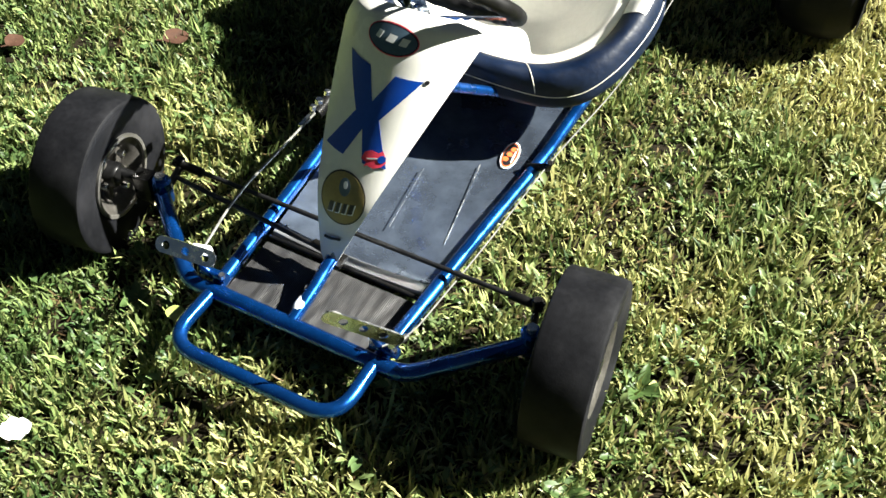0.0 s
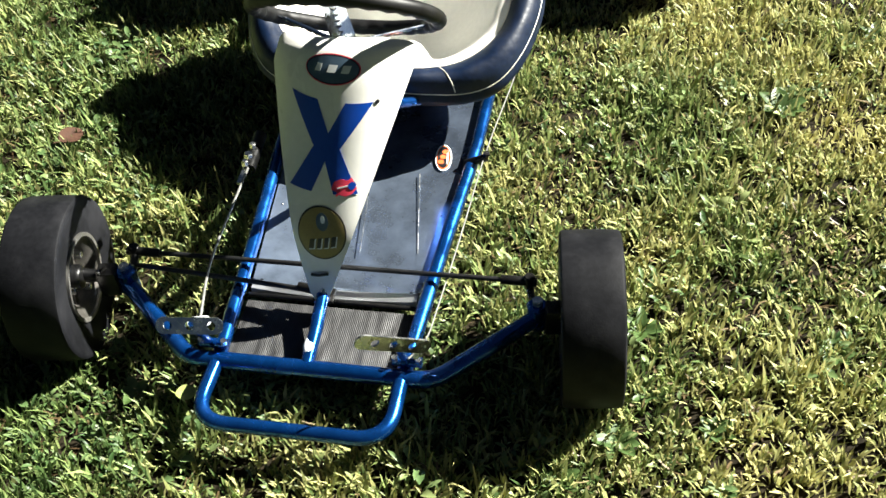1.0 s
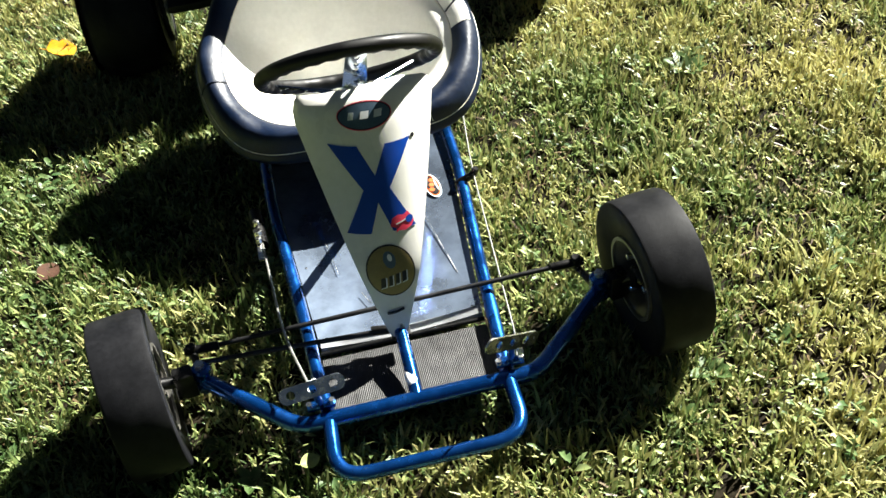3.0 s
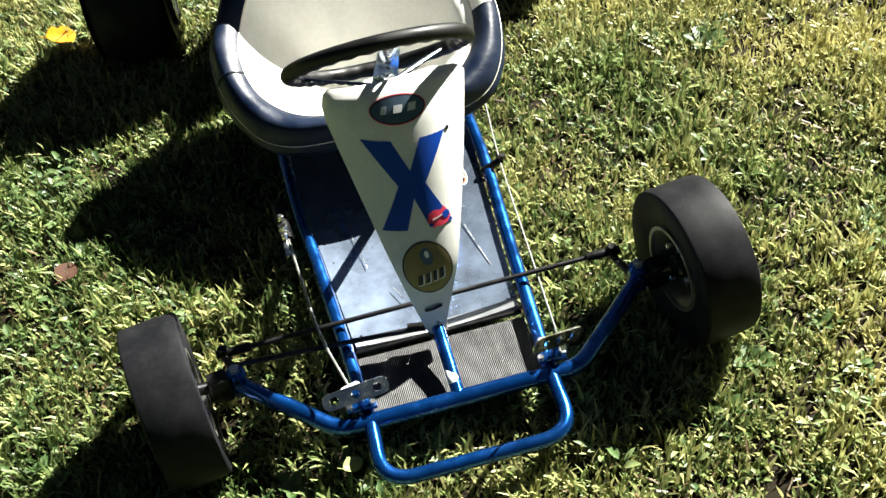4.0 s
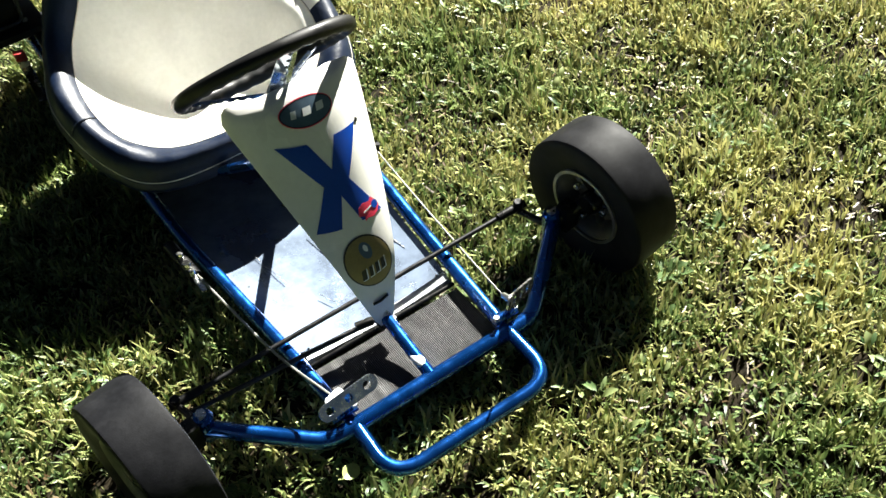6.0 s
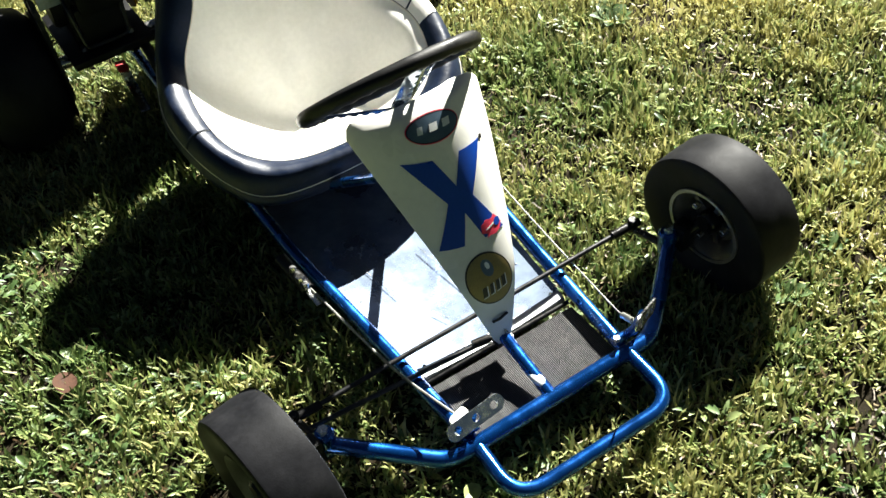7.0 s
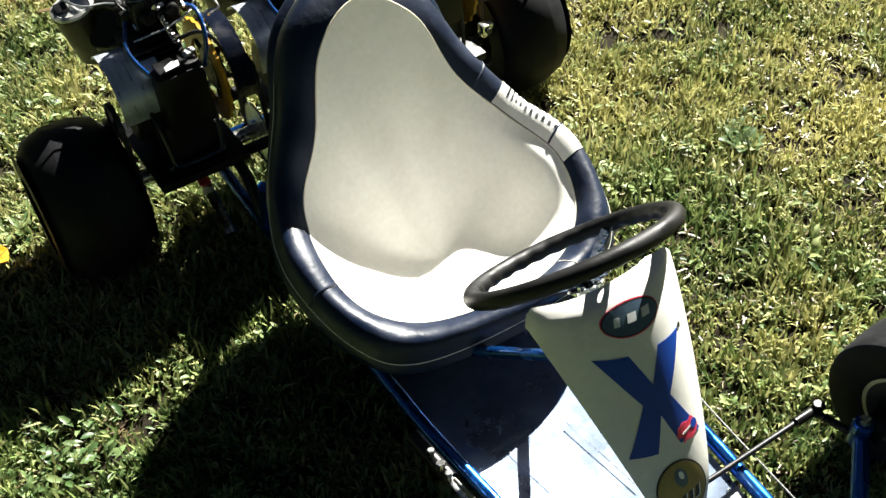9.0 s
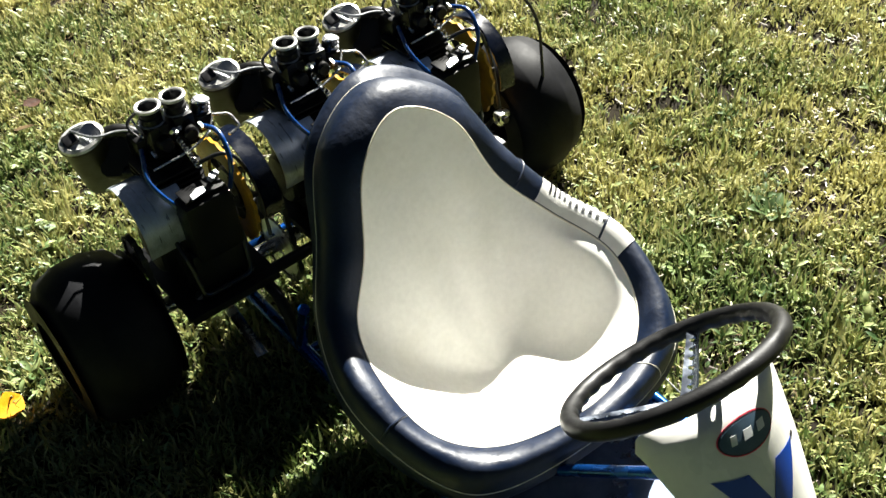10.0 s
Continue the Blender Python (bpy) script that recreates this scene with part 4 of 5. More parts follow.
bowl(si, BOTTOM, 1.7, 30, "cushion", M_CREAM, "cream vinyl seat lining, slightly soiled", hump=0.024)
bowl(so, SHELL, 2.3, 20, "shell", M_NAVY, "dark moulded seat shell", -0.002, bulge=1.8, back=0.05)
part("piping", tube(bmesh.new(), so, 0.0010, 6, closed=True), M_PIPE, seat, "thin cream piping")
part("inner_piping", tube(bmesh.new(), si, 0.0014, 6, closed=True), M_PIPE, seat)
# lettered panel on one side of the roll; its white paints the sun's sheen
K0, K1 = 28, 43
bm = bmesh.new()
pv = [[bm.verts.new(roll_point(k, 0.01 + 0.62 * j / 8, 0.0012)) for j in range(9)] for k in range(K0, K1 + 1)]
for a, b in zip(pv, pv[1:]):
    for j in range(8):
        bm.faces.new((a[j], a[j + 1], b[j + 1], b[j]))
panel = part("sheen_panel", bm, M_WHITE, seat, "white panel for the sunlit sheen on the roll, with dark printed marks", angle=60)
for k in range(K0 + 4, K1 - 1, 2):
    for h in range(2):
        bm = bmesh.new()
        a = [bm.verts.new(roll_point(k + h, 0.25 + 0.3 * j / 4 + 0.02 * (k % 3), 0.0022)) for j in range(5)]
        b = [bm.verts.new(roll_point(k + h, 0.25 + 0.3 * j / 4 + 0.02 * (k % 3), 0.0022) + (roll_point(k + h + 1, 0.4) - roll_point(k + h, 0.4)) * 0.45) for j in range(5)]
        for j in range(4):
            bm.faces.new((a[j], a[j + 1], b[j + 1], b[j]))
        part("panel_mark", bm, M_INK, panel)
for k in (114, 47, 32):
    part("roll_seam", tube(bmesh.new(), [roll_point(k, 0.02 + 0.96 * j / 12, 0.0004) for j in range(13)], 0.0022, 8), M_NAVY, seat)
part("thread_seam", tube(bmesh.new(), [roll_point(8, 0.04 + 0.92 * j / 12, 0.0003) for j in range(13)], 0.0009, 6), M_PIPE, seat)
for s in (-1, 1):
    part("seat_strut", rod((s * 0.188, 1.06, 0.07), (s * 0.196, 0.998, 0.215), 0.010), M_BLUE, kart)

# rear axle, bearings, sprockets, brake disc
part("rear_axle", rod((-0.47, 1.26, 0.124), (0.52, 1.26, 0.124), 0.0150, 18), M_STEEL, kart, "steel rear axle")
for x in (-0.190, 0.190):
    b = part("axle_bearing", disc(bmesh.new(), (x, 1.26, 0.124), (1, 0, 0), 0.034, 0.022, 24, 0.004), M_DARK, kart)
    part("bearing_bolt", disc(bmesh.new(), (x, 1.235, 0.15), (0, 0, 1), 0.005, 0.012, 6), M_STEEL, b)
strip = part("chain_guard_strip", box(bmesh.new(), (-0.011, -0.085, -0.002), (0.011, 0.055, 0.002), 0.001, pose(-0.230, 1.215, 0.045, 18, 6, 0)), M_STEEL, kart, "bright steel guard strip with a red end")
part("strip_end", box(bmesh.new(), (-0.012, 0.035, 0.000), (0.012, 0.062, 0.006), 0.002, pose(-0.230, 1.215, 0.045, 18, 6, 0)), M_RED, strip, "red painted end")
hubr = part("brake_caliper", box(bmesh.new(), (0.376, 1.170, 0.188), (0.404, 1.192, 0.216), 0.005), M_STEEL, kart, "pale alloy brake caliper beside the wheel")
part("caliper_bolt", disc(bmesh.new(), (0.388, 1.168, 0.204), (0, 1, 0), 0.007, 0.008, 12), M_INK, hubr)

# engines: three alike in a row over the axle


def ring_plate(bm, c, r0, r1, depth, seg=40, lobes=0, amp=0.0):
    """A flat ring round the x axis at c, with an optional wavy edge."""
    c = Vector(c)
    rows = []
    for k in range(seg):
        a = 2 * math.pi * k / seg
        r = r1 + amp * (1 if lobes and (k % 2) else 0)
        d = Vector((0, math.cos(a), math.sin(a)))
        h = Vector((depth / 2, 0, 0))
        rows.append([bm.verts.new(c + d * r0 - h), bm.verts.new(c + d * r - h), bm.verts.new(c + d * r + h), bm.verts.new(c + d * r0 + h)])
    for k in range(seg):
        p, q = rows[k], rows[(k + 1) % seg]
        for j in range(4):
            bm.faces.new((p[j], p[(j + 1) % 4], q[(j + 1) % 4], q[j]))
    return bm


def engine_parts():
    """Meshes of one engine, round the foot of its crankshaft line: (name, mesh, label)."""
    out = []
    bm = bmesh.new()
    box(bm, (-0.055, -0.075, -0.070), (0.050, 0.060, 0.045), 0.010)
    disc(bm, (-0.062, -0.01, 0.0), (1, 0, 0), 0.048, 0.03, 28, 0.006)
    disc(bm, (0.05, -0.01, 0.0), (1, 0, 0), 0.055, 0.03, 28, 0.006)
    box(bm, (-0.045, -0.105, -0.075), (0.045, -0.070, 0.02), 0.008)
    body = mesh_of("engine", bm, M_BLACK)
    out.append(("cylinder", mesh_of("cylinder", disc(bmesh.new(), (0, 0.015, 0.09), (0, 0, 1), 0.033, 0.10, 24), M_BLACK), "dark finned cylinder"))
    fin = mesh_of("cooling_fin", plate(rounded(0.094, 0.100, 0.016), 0.0035), M_BLACK)
    for k in range(8):
        out.append(("cooling_fin", fin, "", pose(-0.001, 0.015, 0.05 + 0.0115 * k)))
    # curved alloy cover over the drive side
    bm = bmesh.new()
    rows = []
    for k in range(15):
        a = radians(-18 + 156 * k / 14)
        for_r = 0.074
        d = Vector((0, -math.cos(a) * for_r, math.sin(a) * for_r))
        rows.append([bm.verts.new(Vector((x, -0.002, 0.052)) + d) for x in (-0.098, -0.094, -0.040, -0.014, -0.010)])
    for p, q in zip(rows, rows[1:]):
        for j in range(4):
            bm.faces.new((p[j], p[j + 1], q[j + 1], q[j]))
    thicken(bm, 0.003)
    out.append(("drive_cover", mesh_of("drive_cover", bm, M_COVER), "curved dull alloy drive cover"))
    # exhaust can: upright oval can with a bright dished lid
    bm = bmesh.new()
    can = []
    for z, r in ((-0.128, 0.024), (-0.112, 0.033), (0.035, 0.037), (0.042, 0.039), (0.046, 0.037)):
        can.append([bm.verts.new((-0.062 + 1.18 * r * math.cos(2 * math.pi * k / 28), 0.122 + 0.85 * r * math.sin(2 * math.pi * k / 28), 0.105 + z)) for k in range(28)])
    for p, q in zip(can, can[1:]):
        for k in range(28):
            bm.faces.new((p[k], p[(k + 1) % 28], q[(k + 1) % 28], q[k]))
    bm.faces.new(can[0][::-1]), bm.faces.new(can[-1])
    lean = Matrix.Translation((-0.074, 0.142, 0.090)) @ Matrix.Rotation(radians(20), 4, "X") @ Matrix.Rotation(radians(-11), 4, "Y") @ Matrix.Scale(0.86, 4) @ Matrix.Translation((0.062, -0.122, -0.05))
    bm.transform(lean)
    out.append(("exhaust_can", mesh_of("exhaust_can", bm, M_OLIVE), "dark olive exhaust can"))
    bm = bmesh.new()
    lid = []
    for z, r in ((0.046, 0.0385), (0.052, 0.037), (0.054, 0.030), (0.050, 0.026)):
        lid.append([bm.verts.new((-0.062 + 1.18 * r * math.cos(2 * math.pi * k / 28), 0.122 + 0.85 * r * math.sin(2 * math.pi * k / 28), 0.105 + z)) for k in range(28)])
    for p, q in zip(lid, lid[1:]):
        for k in range(28):
            bm.faces.new((p[k], p[(k + 1) % 28], q[(k + 1) % 28], q[k]))
    bm.faces.new(lid[-1])
    bm.transform(lean)
    out.append(("can_lid", mesh_of("can_lid", bm, M_LID), "bright can lid"))
    bm = box(bmesh.new(), (-0.094, 0.116, 0.150), (-0.066, 0.142, 0.162), 0.004)
    bm.transform(lean)
    out.append(("can_outlet", mesh_of("can_outlet", bm, M_INK), "dark square exhaust outlet"))
    bm = plate(rounded(0.036, 0.040, 0.012), 0.003, pose(-0.044, 0.118, 0.157, 4, -6, 10))
    bm.transform(lean)
    out.append(("can_plate", mesh_of("can_plate", bm, M_STEEL), "bright flat plate on the can"))
    bm = plate(rounded(0.072, 0.066, 0.012), 0.006, pose(-0.040, 0.098, 0.116, 62, 8, -30))
    out.append(("can_bracket", mesh_of("can_bracket", bm, M_BLACK), "dark plate holding the can"))
    out.append(("lid_strap", mesh_of("lid_strap", tube(bmesh.new(), fillet([(-0.100, 0.126, 0.184), (-0.080, 0.080, 0.182), (-0.036, 0.084, 0.176), (0.0, 0.055, 0.166)], 0.03), 0.0022, 8), M_ALU), "thin strap round the can"))
    out.append(("exhaust_elbow", mesh_of("exhaust_elbow", tube(bmesh.new(), fillet([(-0.070, 0.125, 0.150), (-0.030, 0.100, 0.168), (0.0, 0.06, 0.150)], 0.03), 0.012, 12), M_DARK), "dark exhaust elbow"))
    bm = bmesh.new()
    box(bm, (-0.030, 0.040, 0.095), (0.062, 0.088, 0.168), 0.008)
    tube(bm, fillet([(0.0, 0.05, 0.085), (-0.03, 0.075, 0.09), (-0.062, 0.12, 0.085)], 0.02), 0.016, 14)
    disc(bm, (0.016, 0.092, 0.135), (0, 1, 0), 0.02, 0.014, 18, 0.003)
    out.append(("fan_shroud", mesh_of("fan_shroud", box(bmesh.new(), (-0.036, -0.112, 0.0), (0.052, -0.062, 0.118), 0.014), M_BLACK), "black engine shroud"))
    out.append(("intake_manifold", mesh_of("intake_manifold", bm, M_DARK), "oily black manifold"))
    # two carburettors with bright flared throats
    for n, dx in enumerate((0.004, 0.048)):
        bm = bmesh.new()
        box(bm, (dx - 0.018, 0.006, 0.140), (dx + 0.018, 0.054, 0.200), 0.005)
        disc(bm, (dx, 0.030, 0.206), (0, 0, 1), 0.0185, 0.016, 20, 0.003)
        disc(bm, (dx, -0.002, 0.172), (0, 1, 0), 0.013, 0.02, 16, 0.003)
        disc(bm, (dx + 0.006, 0.060, 0.176), (0, 1, 0.2), 0.010, 0.022, 12, 0.002)
        box(bm, (dx - 0.020, 0.018, 0.160), (dx + 0.020, 0.030, 0.166), 0.002)
        out.append(("carburettor", mesh_of("carburettor", bm, M_DARK), "dark carburettor body"))
        bm = lathe(bmesh.new(), [(0.196, 0.0140), (0.222, 0.0150), (0.227, 0.0185), (0.2285, 0.0195), (0.226, 0.0200), (0.218, 0.0165), (0.196, 0.0160)], 28, "Z")
        bm.transform(Matrix.Translation((dx, 0.030, 0)))
        out.append(("air_horn", mesh_of("air_horn", bm, M_DARK), "dark flared air horn with bright lip"))
        bm = lathe(bmesh.new(), [(0.2265, 0.0168), (0.2300, 0.0164), (0.2316, 0.0190), (0.2300, 0.0216), (0.2255, 0.0214)], 28, "Z")
        bm.transform(Matrix.Translation((dx, 0.030, 0)))
        out.append(("horn_lip", mesh_of("horn_lip", bm, M_LID), ""))
        bm = disc(bmesh.new(), (dx, 0.030, 0.1995), (0, 0, 1), 0.0215, 0.0035, 24, 0.001)
        out.append(("carburettor_flange", mesh_of("carburettor_flange", bm, M_ALU), ""))
        out.append(("throat", mesh_of("throat", disc(bmesh.new(), (dx, 0.030, 0.2), (0, 0, 1), 0.0139, 0.004, 20), M_INK), ""))
    lb = mesh_of("linkage_bolt", disc(bmesh.new(), (0, 0, 0), (0, 1, 0.3), 0.0034, 0.012, 6), M_STEEL)
    for k in range(5):
        out.append(("linkage_bolt", lb, "", pose(-0.02 + 0.022 * k, -0.006 + 0.006 * (k % 2), 0.165 + 0.012 * (k % 3))))
    out.append(("throttle_shaft", mesh_of("throttle_shaft", tube(bmesh.new(), fillet([(-0.034, -0.022, 0.150), (0.03, -0.026, 0.156), (0.075, -0.018, 0.166), (0.10, 0.01, 0.180)], 0.02), 0.0022, 8), M_STEEL), ""))
    bm = bmesh.new()
    box(bm, (0.070, 0.01, 0.150), (0.098, 0.045, 0.180), 0.004)
    disc(bm, (0.084, 0.028, 0.188), (0.3, 0, 1), 0.012, 0.02, 12, 0.002)
    out.append(("fuel_pump", mesh_of("fuel_pump", bm, M_DARK), "dark fuel pump"))
    for k in range(4):
        out.append(("pump_rib", mesh_of("pump_rib", disc(bmesh.new(), (0.088 + 0.002 * k, 0.030, 0.176 + 0.0075 * k), (0.3, 0, 1), 0.0165 - 0.0008 * k, 0.0035, 18, 0.001), M_ALU), ""))
    bm = tube(bmesh.new(), fillet([(0.092, -0.004, 0.186), (0.118, -0.012, 0.180), (0.122, -0.036, 0.164), (0.098, -0.040, 0.162)], 0.008), 0.0026, 8)
    out.append(("cable_bracket", mesh_of("cable_bracket", bm, M_STEEL), "bent bright cable bracket"))
    bm = plate(rounded(0.020, 0.034, 0.005), 0.003, pose(-0.022, 0.034, 0.196, 78, 0, 84), [(0, 0.006, 0.004)])
    out.append(("choke_plate", mesh_of("choke_plate", bm, M_ALU), ""))
    out.append(("pump_cap", mesh_of("pump_cap", disc(bmesh.new(), (0.084, 0.028, 0.200), (0.3, 0, 1), 0.009, 0.004, 12, 0.001), M_STEEL), ""))
    lever = mesh_of("throttle_lever", plate(rounded(0.024, 0.007, 0.003), 0.002), M_STEEL)
    for x, y, z, a, b, c in ((0.026, 0.0, 0.186, 70, 0, 10), (-0.022, 0.02, 0.190, 60, 20, 70), (0.070, 0.05, 0.196, 20, 40, 30), (0.03, 0.062, 0.19, 80, 0, 160)):
        out.append(("throttle_lever", lever, "", pose(x, y, z, a, b, c)))
    spring = []
    for k in range(64):
        spring.append((0.026 + 0.0042 * math.cos(k * 0.8), -0.004 - 0.0009 * k, 0.172 + 0.0042 * math.sin(k * 0.8) - 0.0004 * k))
    out.append(("return_spring", mesh_of("return_spring", tube(bmesh.new(), spring, 0.0009, 5), M_STEEL), ""))
    out.append(("fuel_line", mesh_of("fuel_line", tube(bmesh.new(), fillet([(-0.014, 0.05, 0.16), (-0.03, 0.075, 0.185), (0.02, 0.085, 0.20), (0.06, 0.07, 0.185), (0.078, 0.04, 0.175)], 0.02), 0.0028, 8), M_INK), ""))
    out.append(("head_bracket", mesh_of("head_bracket", tube(bmesh.new(), fillet([(-0.052, -0.06, 0.05), (-0.052, -0.10, 0.02), (-0.045, -0.115, -0.06), (0.045, -0.115, -0.06), (0.052, -0.10, 0.02), (0.052, -0.06, 0.05)], 0.015), 0.004, 8), M_RODS), "dark wire guard"))
    # yellow fan-side plate and black flywheel guard
    bm = ring_plate(bmesh.new(), (0.082, -0.012, 0.040), 0.060, 0.093, 0.006, 44, 1, 0.005)
    out.append(("fan_plate", mesh_of("fan_plate", bm, M_YELLOW), "yellow painted fan plate"))
    out.append(("fan_hub", mesh_of("fan_hub", disc(bmesh.new(), (0.093, -0.012, 0.040), (1, 0, 0), 0.04, 0.02, 28, 0.004), M_DARK), "dark cooling fan"))
    vane = mesh_of("fan_vane", box(bmesh.new(), (0.088, -0.003, 0.040), (0.100, 0.003, 0.084), 0.001, Matrix.Rotation(0.0, 4, "X")), M_DARK)
    for k in range(10):
        out.append(("fan_vane", vane, "", Matrix.Translation((0, -0.012, 0.04)) @ Matrix.Rotation(2 * math.pi * k / 10, 4, "X")))
    bm = bmesh.new()
    rows = []
    for k in range(17):
        a = radians(-10 + 170 * k / 16)
        d = Vector((0, -math.cos(a), math.sin(a))) * 0.098
        rows.append([bm.verts.new(Vector((x, -0.012, 0.040)) + d) for x in (0.098, 0.102, 0.128, 0.132)])
    for p, q in zip(rows, rows[1:]):
        for j in range(3):
            bm.faces.new((p[j], p[j + 1], q[j + 1], q[j]))
    thicken(bm, 0.003)
    out.append(("flywheel_guard", mesh_of("flywheel_guard", bm, M_GLOSS), "glossy dark flywheel guard"))
    # head plate with two bright lugs
    bm = box(bmesh.new(), (-0.026, -0.100, 0.119), (0.046, -0.062, 0.124), 0.002)
    out.append(("head_plate", mesh_of("head_plate", bm, M_BLACK), "small black head plate"))
    lug = mesh_of("head_lug", plate([(-0.016, -0.005), (0.012, -0.007), (0.018, 0.002), (0.006, 0.007), (-0.012, 0.004)], 0.004), M_ALU)
    out.append(("head_lug", lug, "bright alloy lug", pose(-0.002, -0.094, 0.126, 20, 0, 18)))
    out.append(("head_lug", lug, "bright alloy lug", pose(0.036, -0.078, 0.130, 10, 10, 40)))
    out.append(("fuel_hose", mesh_of("fuel_hose", tube(bmesh.new(), fillet([(0.072, 0.000, 0.172), (0.078, -0.055, 0.190), (0.070, -0.090, 0.150), (0.058, -0.085, 0.100)], 0.04), 0.0042, 10), M_HOSE), "blue plastic fuel hose"))
    out.append(("fuel_hose", mesh_of("fuel_hose", tube(bmesh.new(), fillet([(-0.030, 0.020, 0.165), (-0.060, -0.050, 0.150), (-0.020, -0.085, 0.085), (0.015, -0.095, 0.040)], 0.05), 0.0042, 10), M_HOSE), "blue plastic fuel hose"))
    out.append(("ignition_lead", mesh_of("ignition_lead", tube(bmesh.new(), fillet([(0.03, -0.03, 0.13), (0.075, -0.075, 0.165), (0.110, -0.07, 0.08), (0.10, -0.10, -0.02)], 0.05), 0.0035, 8), M_INK), ""))
    # drive sprocket and chain down to the axle
    bm = ring_plate(bmesh.new(), (-0.104, -0.01, 0.0), 0.008, 0.030, 0.004, 36, 1, 0.005)
    out.append(("drive_sprocket", mesh_of("drive_sprocket", bm, M_DARK), ""))
    bm = ring_plate(bmesh.new(), (-0.104, 0.0, -0.150), 0.016, 0.060, 0.004, 80, 1, 0.005)
    out.append(("axle_sprocket", mesh_of("axle_sprocket", bm, M_ALU), "drilled axle sprocket"))
    bm = bmesh.new()
    loop = []
    for k in range(20):
        a = radians(0 + 180 * k / 19)
        loop.append(Vector((-0.104, -0.01 + 0.037 * math.cos(a), 0.037 * math.sin(a))))
    for k in range(28):
        a = radians(180 + 180 * k / 27)
        loop.append(Vector((-0.104, 0.067 * math.cos(a), -0.150 + 0.067 * math.sin(a))))
    total = loop + loop[:1]
    lens = [0.0]
    for a, b in zip(total, total[1:]):
        lens.append(lens[-1] + (b - a).length)
    count = int(lens[-1] / 0.0105)
    for k in range(count):
        s = lens[-1] * k / count
        j = max(i for i in range(len(lens) - 1) if lens[i] <= s)
        u = (s - lens[j]) / max(1e-6, lens[j + 1] - lens[j])
        p = total[j].lerp(total[j + 1], u)
        way = (total[j + 1] - total[j]).normalized()
        ang = math.atan2(way.z, way.y)
        w = 0.0042 if k % 2 else 0.0055
        box(bm, (-w, -0.0062, -0.0035), (w, 0.0062, 0.0035), 0.0, Matrix.Translation(p) @ Matrix.Rotation(ang, 4, "X"))
    out.append(("drive_chain", mesh_of("drive_chain", bm, M_RODS), "oily roller chain"))
    # mount plate, with a front overhang added to shade the rails below
    bm = box(bmesh.new(), (-0.085, -0.135, -0.088), (0.085, 0.09, -0.072), 0.004)
    out.append(("mount_plate", mesh_of("mount_plate", bm, M_BLACK), "dark engine mount plate"))
    mb = mesh_of("mount_bolt", disc(bmesh.new(), (0, 0, 0), (0, 0, 1), 0.007, 0.010, 6), M_STEEL)
    for x in (-0.05, 0.05):
        for y in (-0.095, 0.075):
            out.append(("mount_bolt", mb, "", pose(x, y, -0.068)))
    return body, out


body, bits = engine_parts()
for x in (-0.250, 0.010, 0.270):
    e = part("engine", body, None, kart, "dark two-carburettor racing engine", pose(x, 1.262, 0.262))
    for name, me, label, *where in bits:
        part(name, me, None, e, label, *where)
# tubes coloured black to hold the shade under the engines
for x in (-0.188, 0.0, 0.188):
    part("engine_rail", tube(bmesh.new(), fillet([(x, 1.05, 0.06), (x, 1.10, 0.168), (x, 1.40, 0.168)], 0.04), 0.011), M_BLACK, kart)
part("engine_cross_tube", rod((-0.33, 1.345, 0.165), (0.36, 1.345, 0.165), 0.011), M_BLACK, kart)
part("engine_cross_tube", rod((-0.33, 1.165, 0.165), (0.36, 1.165, 0.165), 0.011), M_BLACK, kart)
part("loose_cable", tube(bmesh.new(), fillet([(0.39, 1.30, 0.42), (0.45, 1.22, 0.46), (0.50, 1.19, 0.38), (0.495, 1.175, 0.25)], 0.06), 0.0032, 8), M_INK, kart, "black loose cable looped over the wheel")

# ---------------------------------------------------------------- litter on the lawn


def leaf_litter(name, x, y, z, length, width, turn, tilt, material, label, category="leaf", lobes=0):
    """A curled fallen leaf with a midrib and stalk."""
    bm = bmesh.new()
    N = 10
    rows = []
    for k in range(N + 1):
        u = k / N
        w = width / 2 * math.sin(math.pi * min(1, u * 0.96 + 0.04)) ** 0.7
        if lobes:
            w *= 0.75 + 0.35 * abs(math.sin(u * math.pi * lobes))
        row = []
        for j in range(-3, 4):
            v = j / 3
            row.append(bm.verts.new(((u - 0.5) * length, v * w, 0.16 * length * (u - 0.5) ** 2 + 0.25 * abs(v) * w + 0.03 * length * noise.noise((u * 4, v * 3, x * 9)))))
        rows.append(row)
    for p, q in zip(rows, rows[1:]):
        for j in range(6):
            bm.faces.new((p[j], p[j + 1], q[j + 1], q[j]))
    thicken(bm, 0.0006)
    ob = part(name, bm, material, None, "", pose(x, y, z, tilt, tilt * 0.6, turn), angle=60)
    tagged(ob, label, category)
    part("stalk", tube(bmesh.new(), [(-length * 0.5, 0, 0.04 * length), (-length * 0.72, 0.006, 0.02 * length)], 0.0011, 6), material, ob)
    return ob




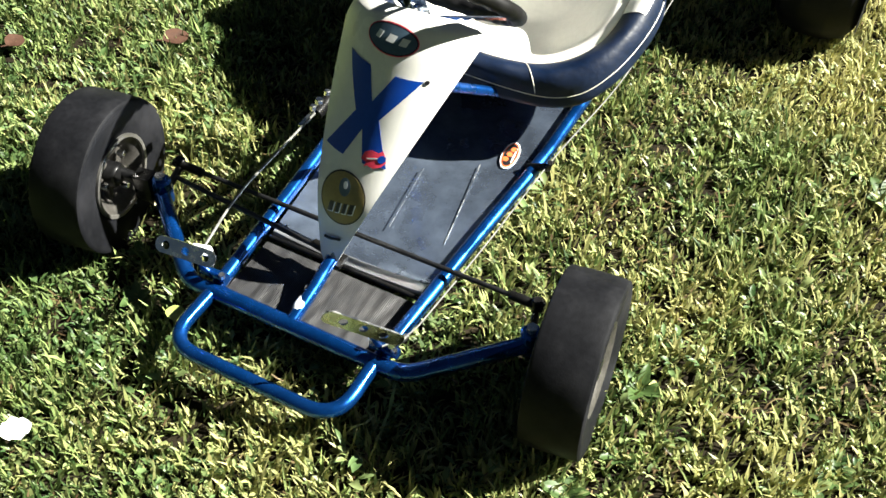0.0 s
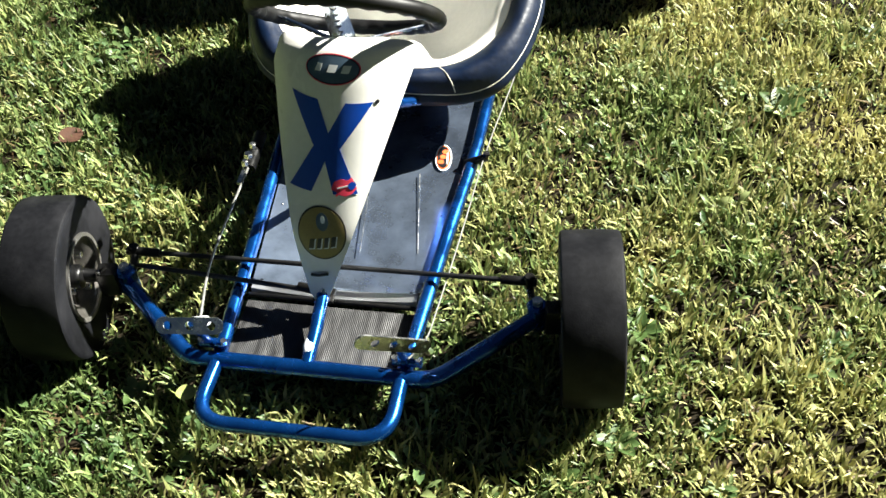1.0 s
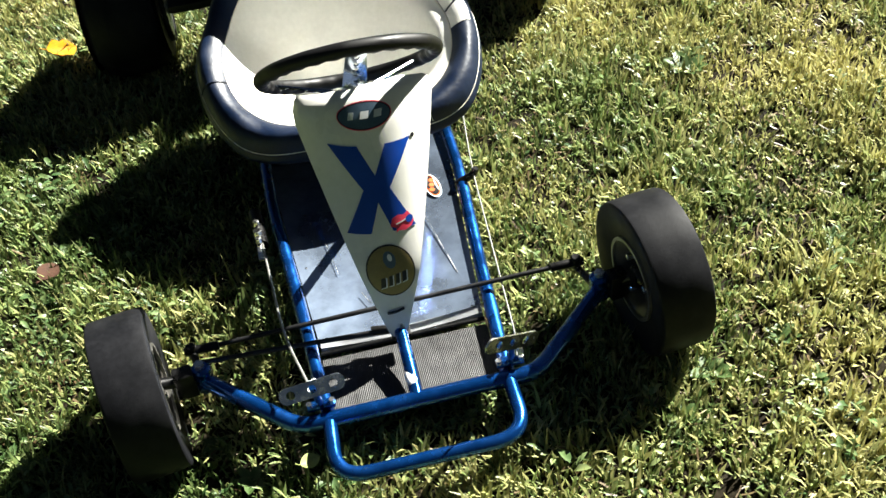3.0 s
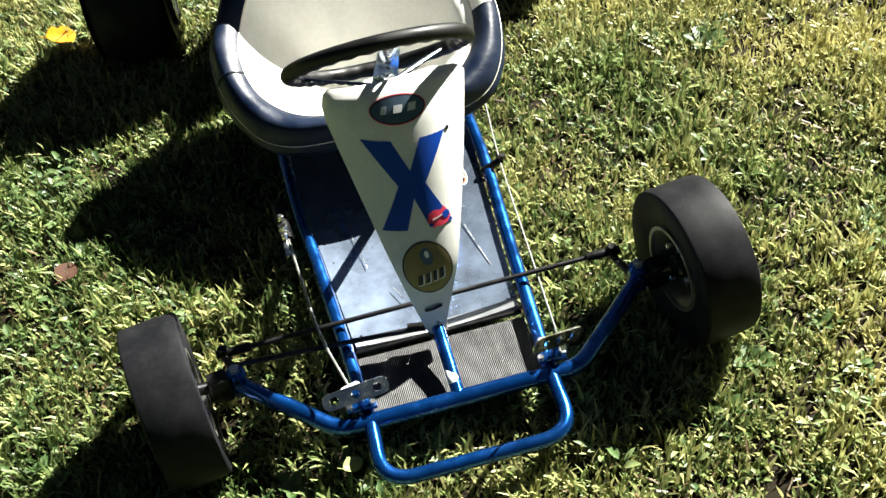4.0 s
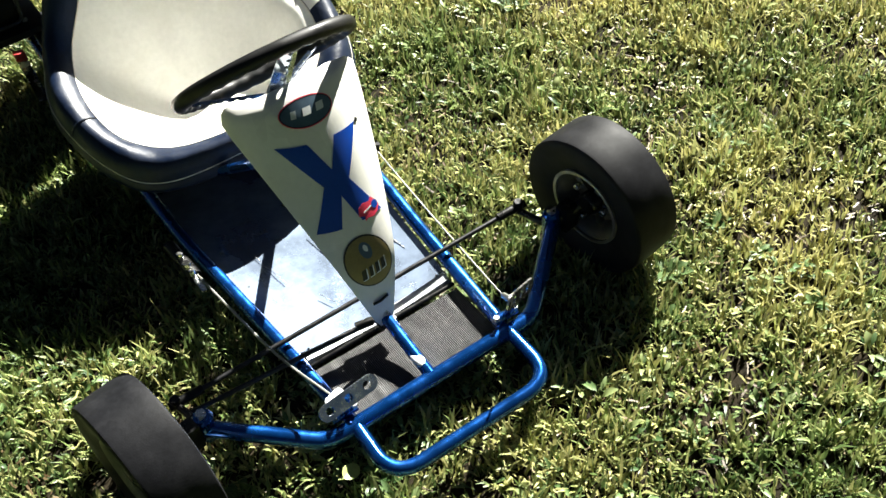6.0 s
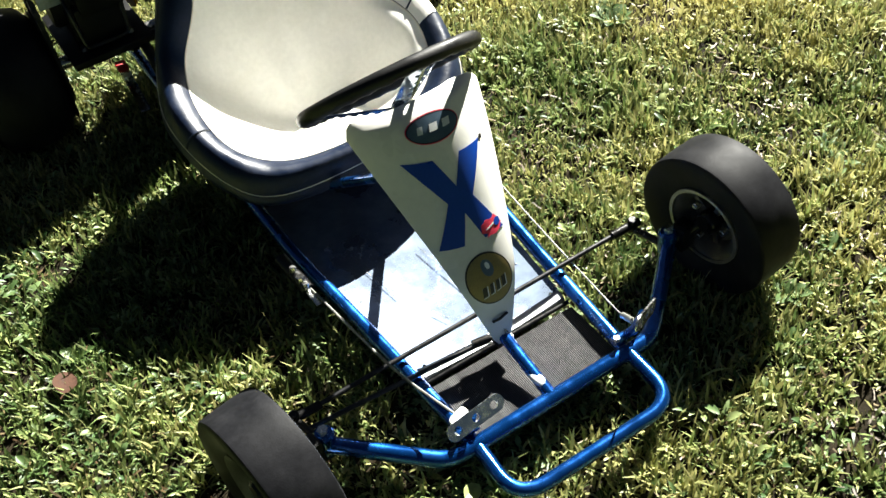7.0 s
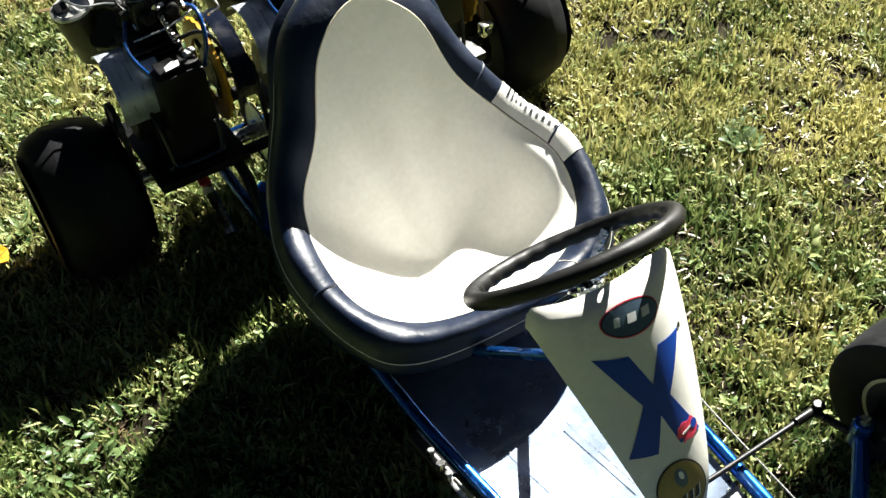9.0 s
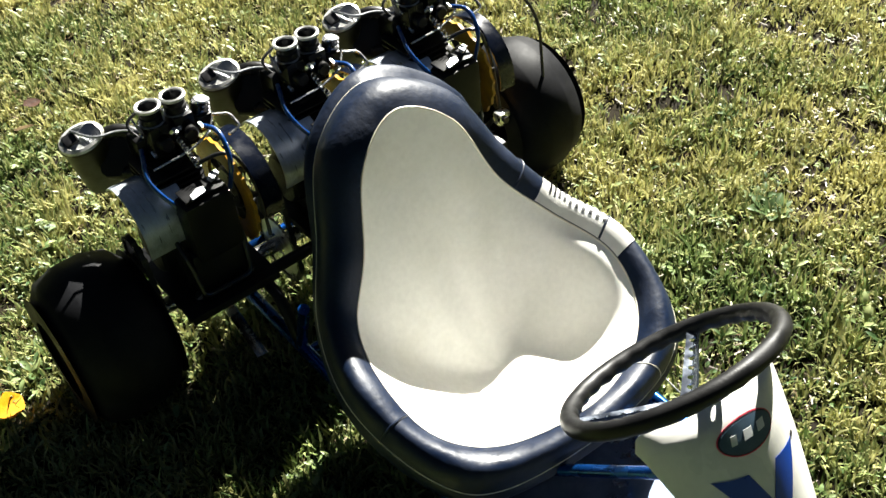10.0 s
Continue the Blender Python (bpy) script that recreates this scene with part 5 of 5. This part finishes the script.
def rosette(x, y, leaves, size, turn):
    """A low broad-leaved weed: leaves round one crown."""
    weed = tagged(new("broadleaf_weed"), "low pale-green broad-leaved weed in the lawn", "weed", "weeds in the lawn")
    weed.matrix_world = pose(x, y, ground_height(x, y) + 0.004, 0, 0, turn)
    for k in range(leaves):
        bm = bmesh.new()
        rows, N = [], 7
        tilt = 0.25 + 0.35 * random.random()
        L, W = size * random.uniform(0.7, 1.15), size * random.uniform(0.22, 0.34)
        for j in range(N + 1):
            u = j / N
            w = W * math.sin(math.pi * (0.06 + 0.94 * u) ** 0.9) ** 0.8 + 0.0006
            z = L * (math.sin(tilt * 1.6) * u - 0.55 * u * u * tilt)
            rows.append([bm.verts.new((L * u, v * w, z + abs(v) * w * 0.35 + 0.002 * noise.noise((u * 5, v * 4, k)))) for v in (-1, -0.5, 0, 0.5, 1)])
        for p, q in zip(rows, rows[1:]):
            for j in range(4):
                bm.faces.new((p[j], p[j + 1], q[j + 1], q[j]))
        part("leaf", bm, M_ROSETTE, weed, "", pose(0, 0, 0, 0, 0, 360 * k / leaves + random.uniform(-18, 18)), angle=80)


for x, y, n, size in ((0.74, 0.775, 9, 0.046), (0.765, 0.82, 6, 0.035), (0.465, -0.028, 7, 0.035), (0.505, 0.065, 6, 0.028), (0.604, 0.012, 7, 0.030), (0.795, 0.177, 6, 0.030), (0.391, -0.105, 6, 0.03), (-0.585, 0.592, 8, 0.034), (-0.465, 0.372, 7, 0.032), (-0.279, -0.028, 6, 0.03), (1.074, 0.589, 7, 0.035), (-0.335, 0.055, 6, 0.026), (0.494, 0.19, 8, 0.034), (0.554, 0.654, 6, 0.03), (-0.72, 0.42, 6, 0.03), (0.95, 1.05, 6, 0.032)):
    rosette(x, y, n, size, random.uniform(0, 360))
leaf_litter("fallen_leaf", -0.620, 0.531, 0.018, 0.060, 0.040, 75, 22, M_LEAFBROWN, "curled brown dry leaf lying in the grass")
leaf_litter("fallen_leaf", -0.635, 1.335, 0.026, 0.082, 0.05, 40, 42, M_LEAFYELLOW, "bright yellow fallen leaf lying in the grass", lobes=2)
leaf_litter("green_leaf", -0.184, -0.042, 0.022, 0.032, 0.026, 20, 12, M_LEAFPALE, "pale green broad leaf beside the bumper")
leaf_litter("paper_scrap", -0.255, -0.315, 0.018, 0.045, 0.036, 60, 14, M_PAPER, "crumpled white paper scrap on the grass", "litter", 3)
leaf_litter("fallen_leaf", -0.218, 2.224, 0.020, 0.045, 0.03, 10, 18, M_LEAFBROWN, "curled brown dry leaf lying in the grass")
leaf_litter("fallen_leaf", -0.276, 2.137, 0.020, 0.050, 0.022, 150, 10, M_STRAW, "pale dry leaf lying in the grass")
leaf_litter("fallen_leaf", -0.890, 0.368, 0.016, 0.05, 0.035, 100, 20, M_LEAFBROWN, "curled brown dry leaf lying in the grass")
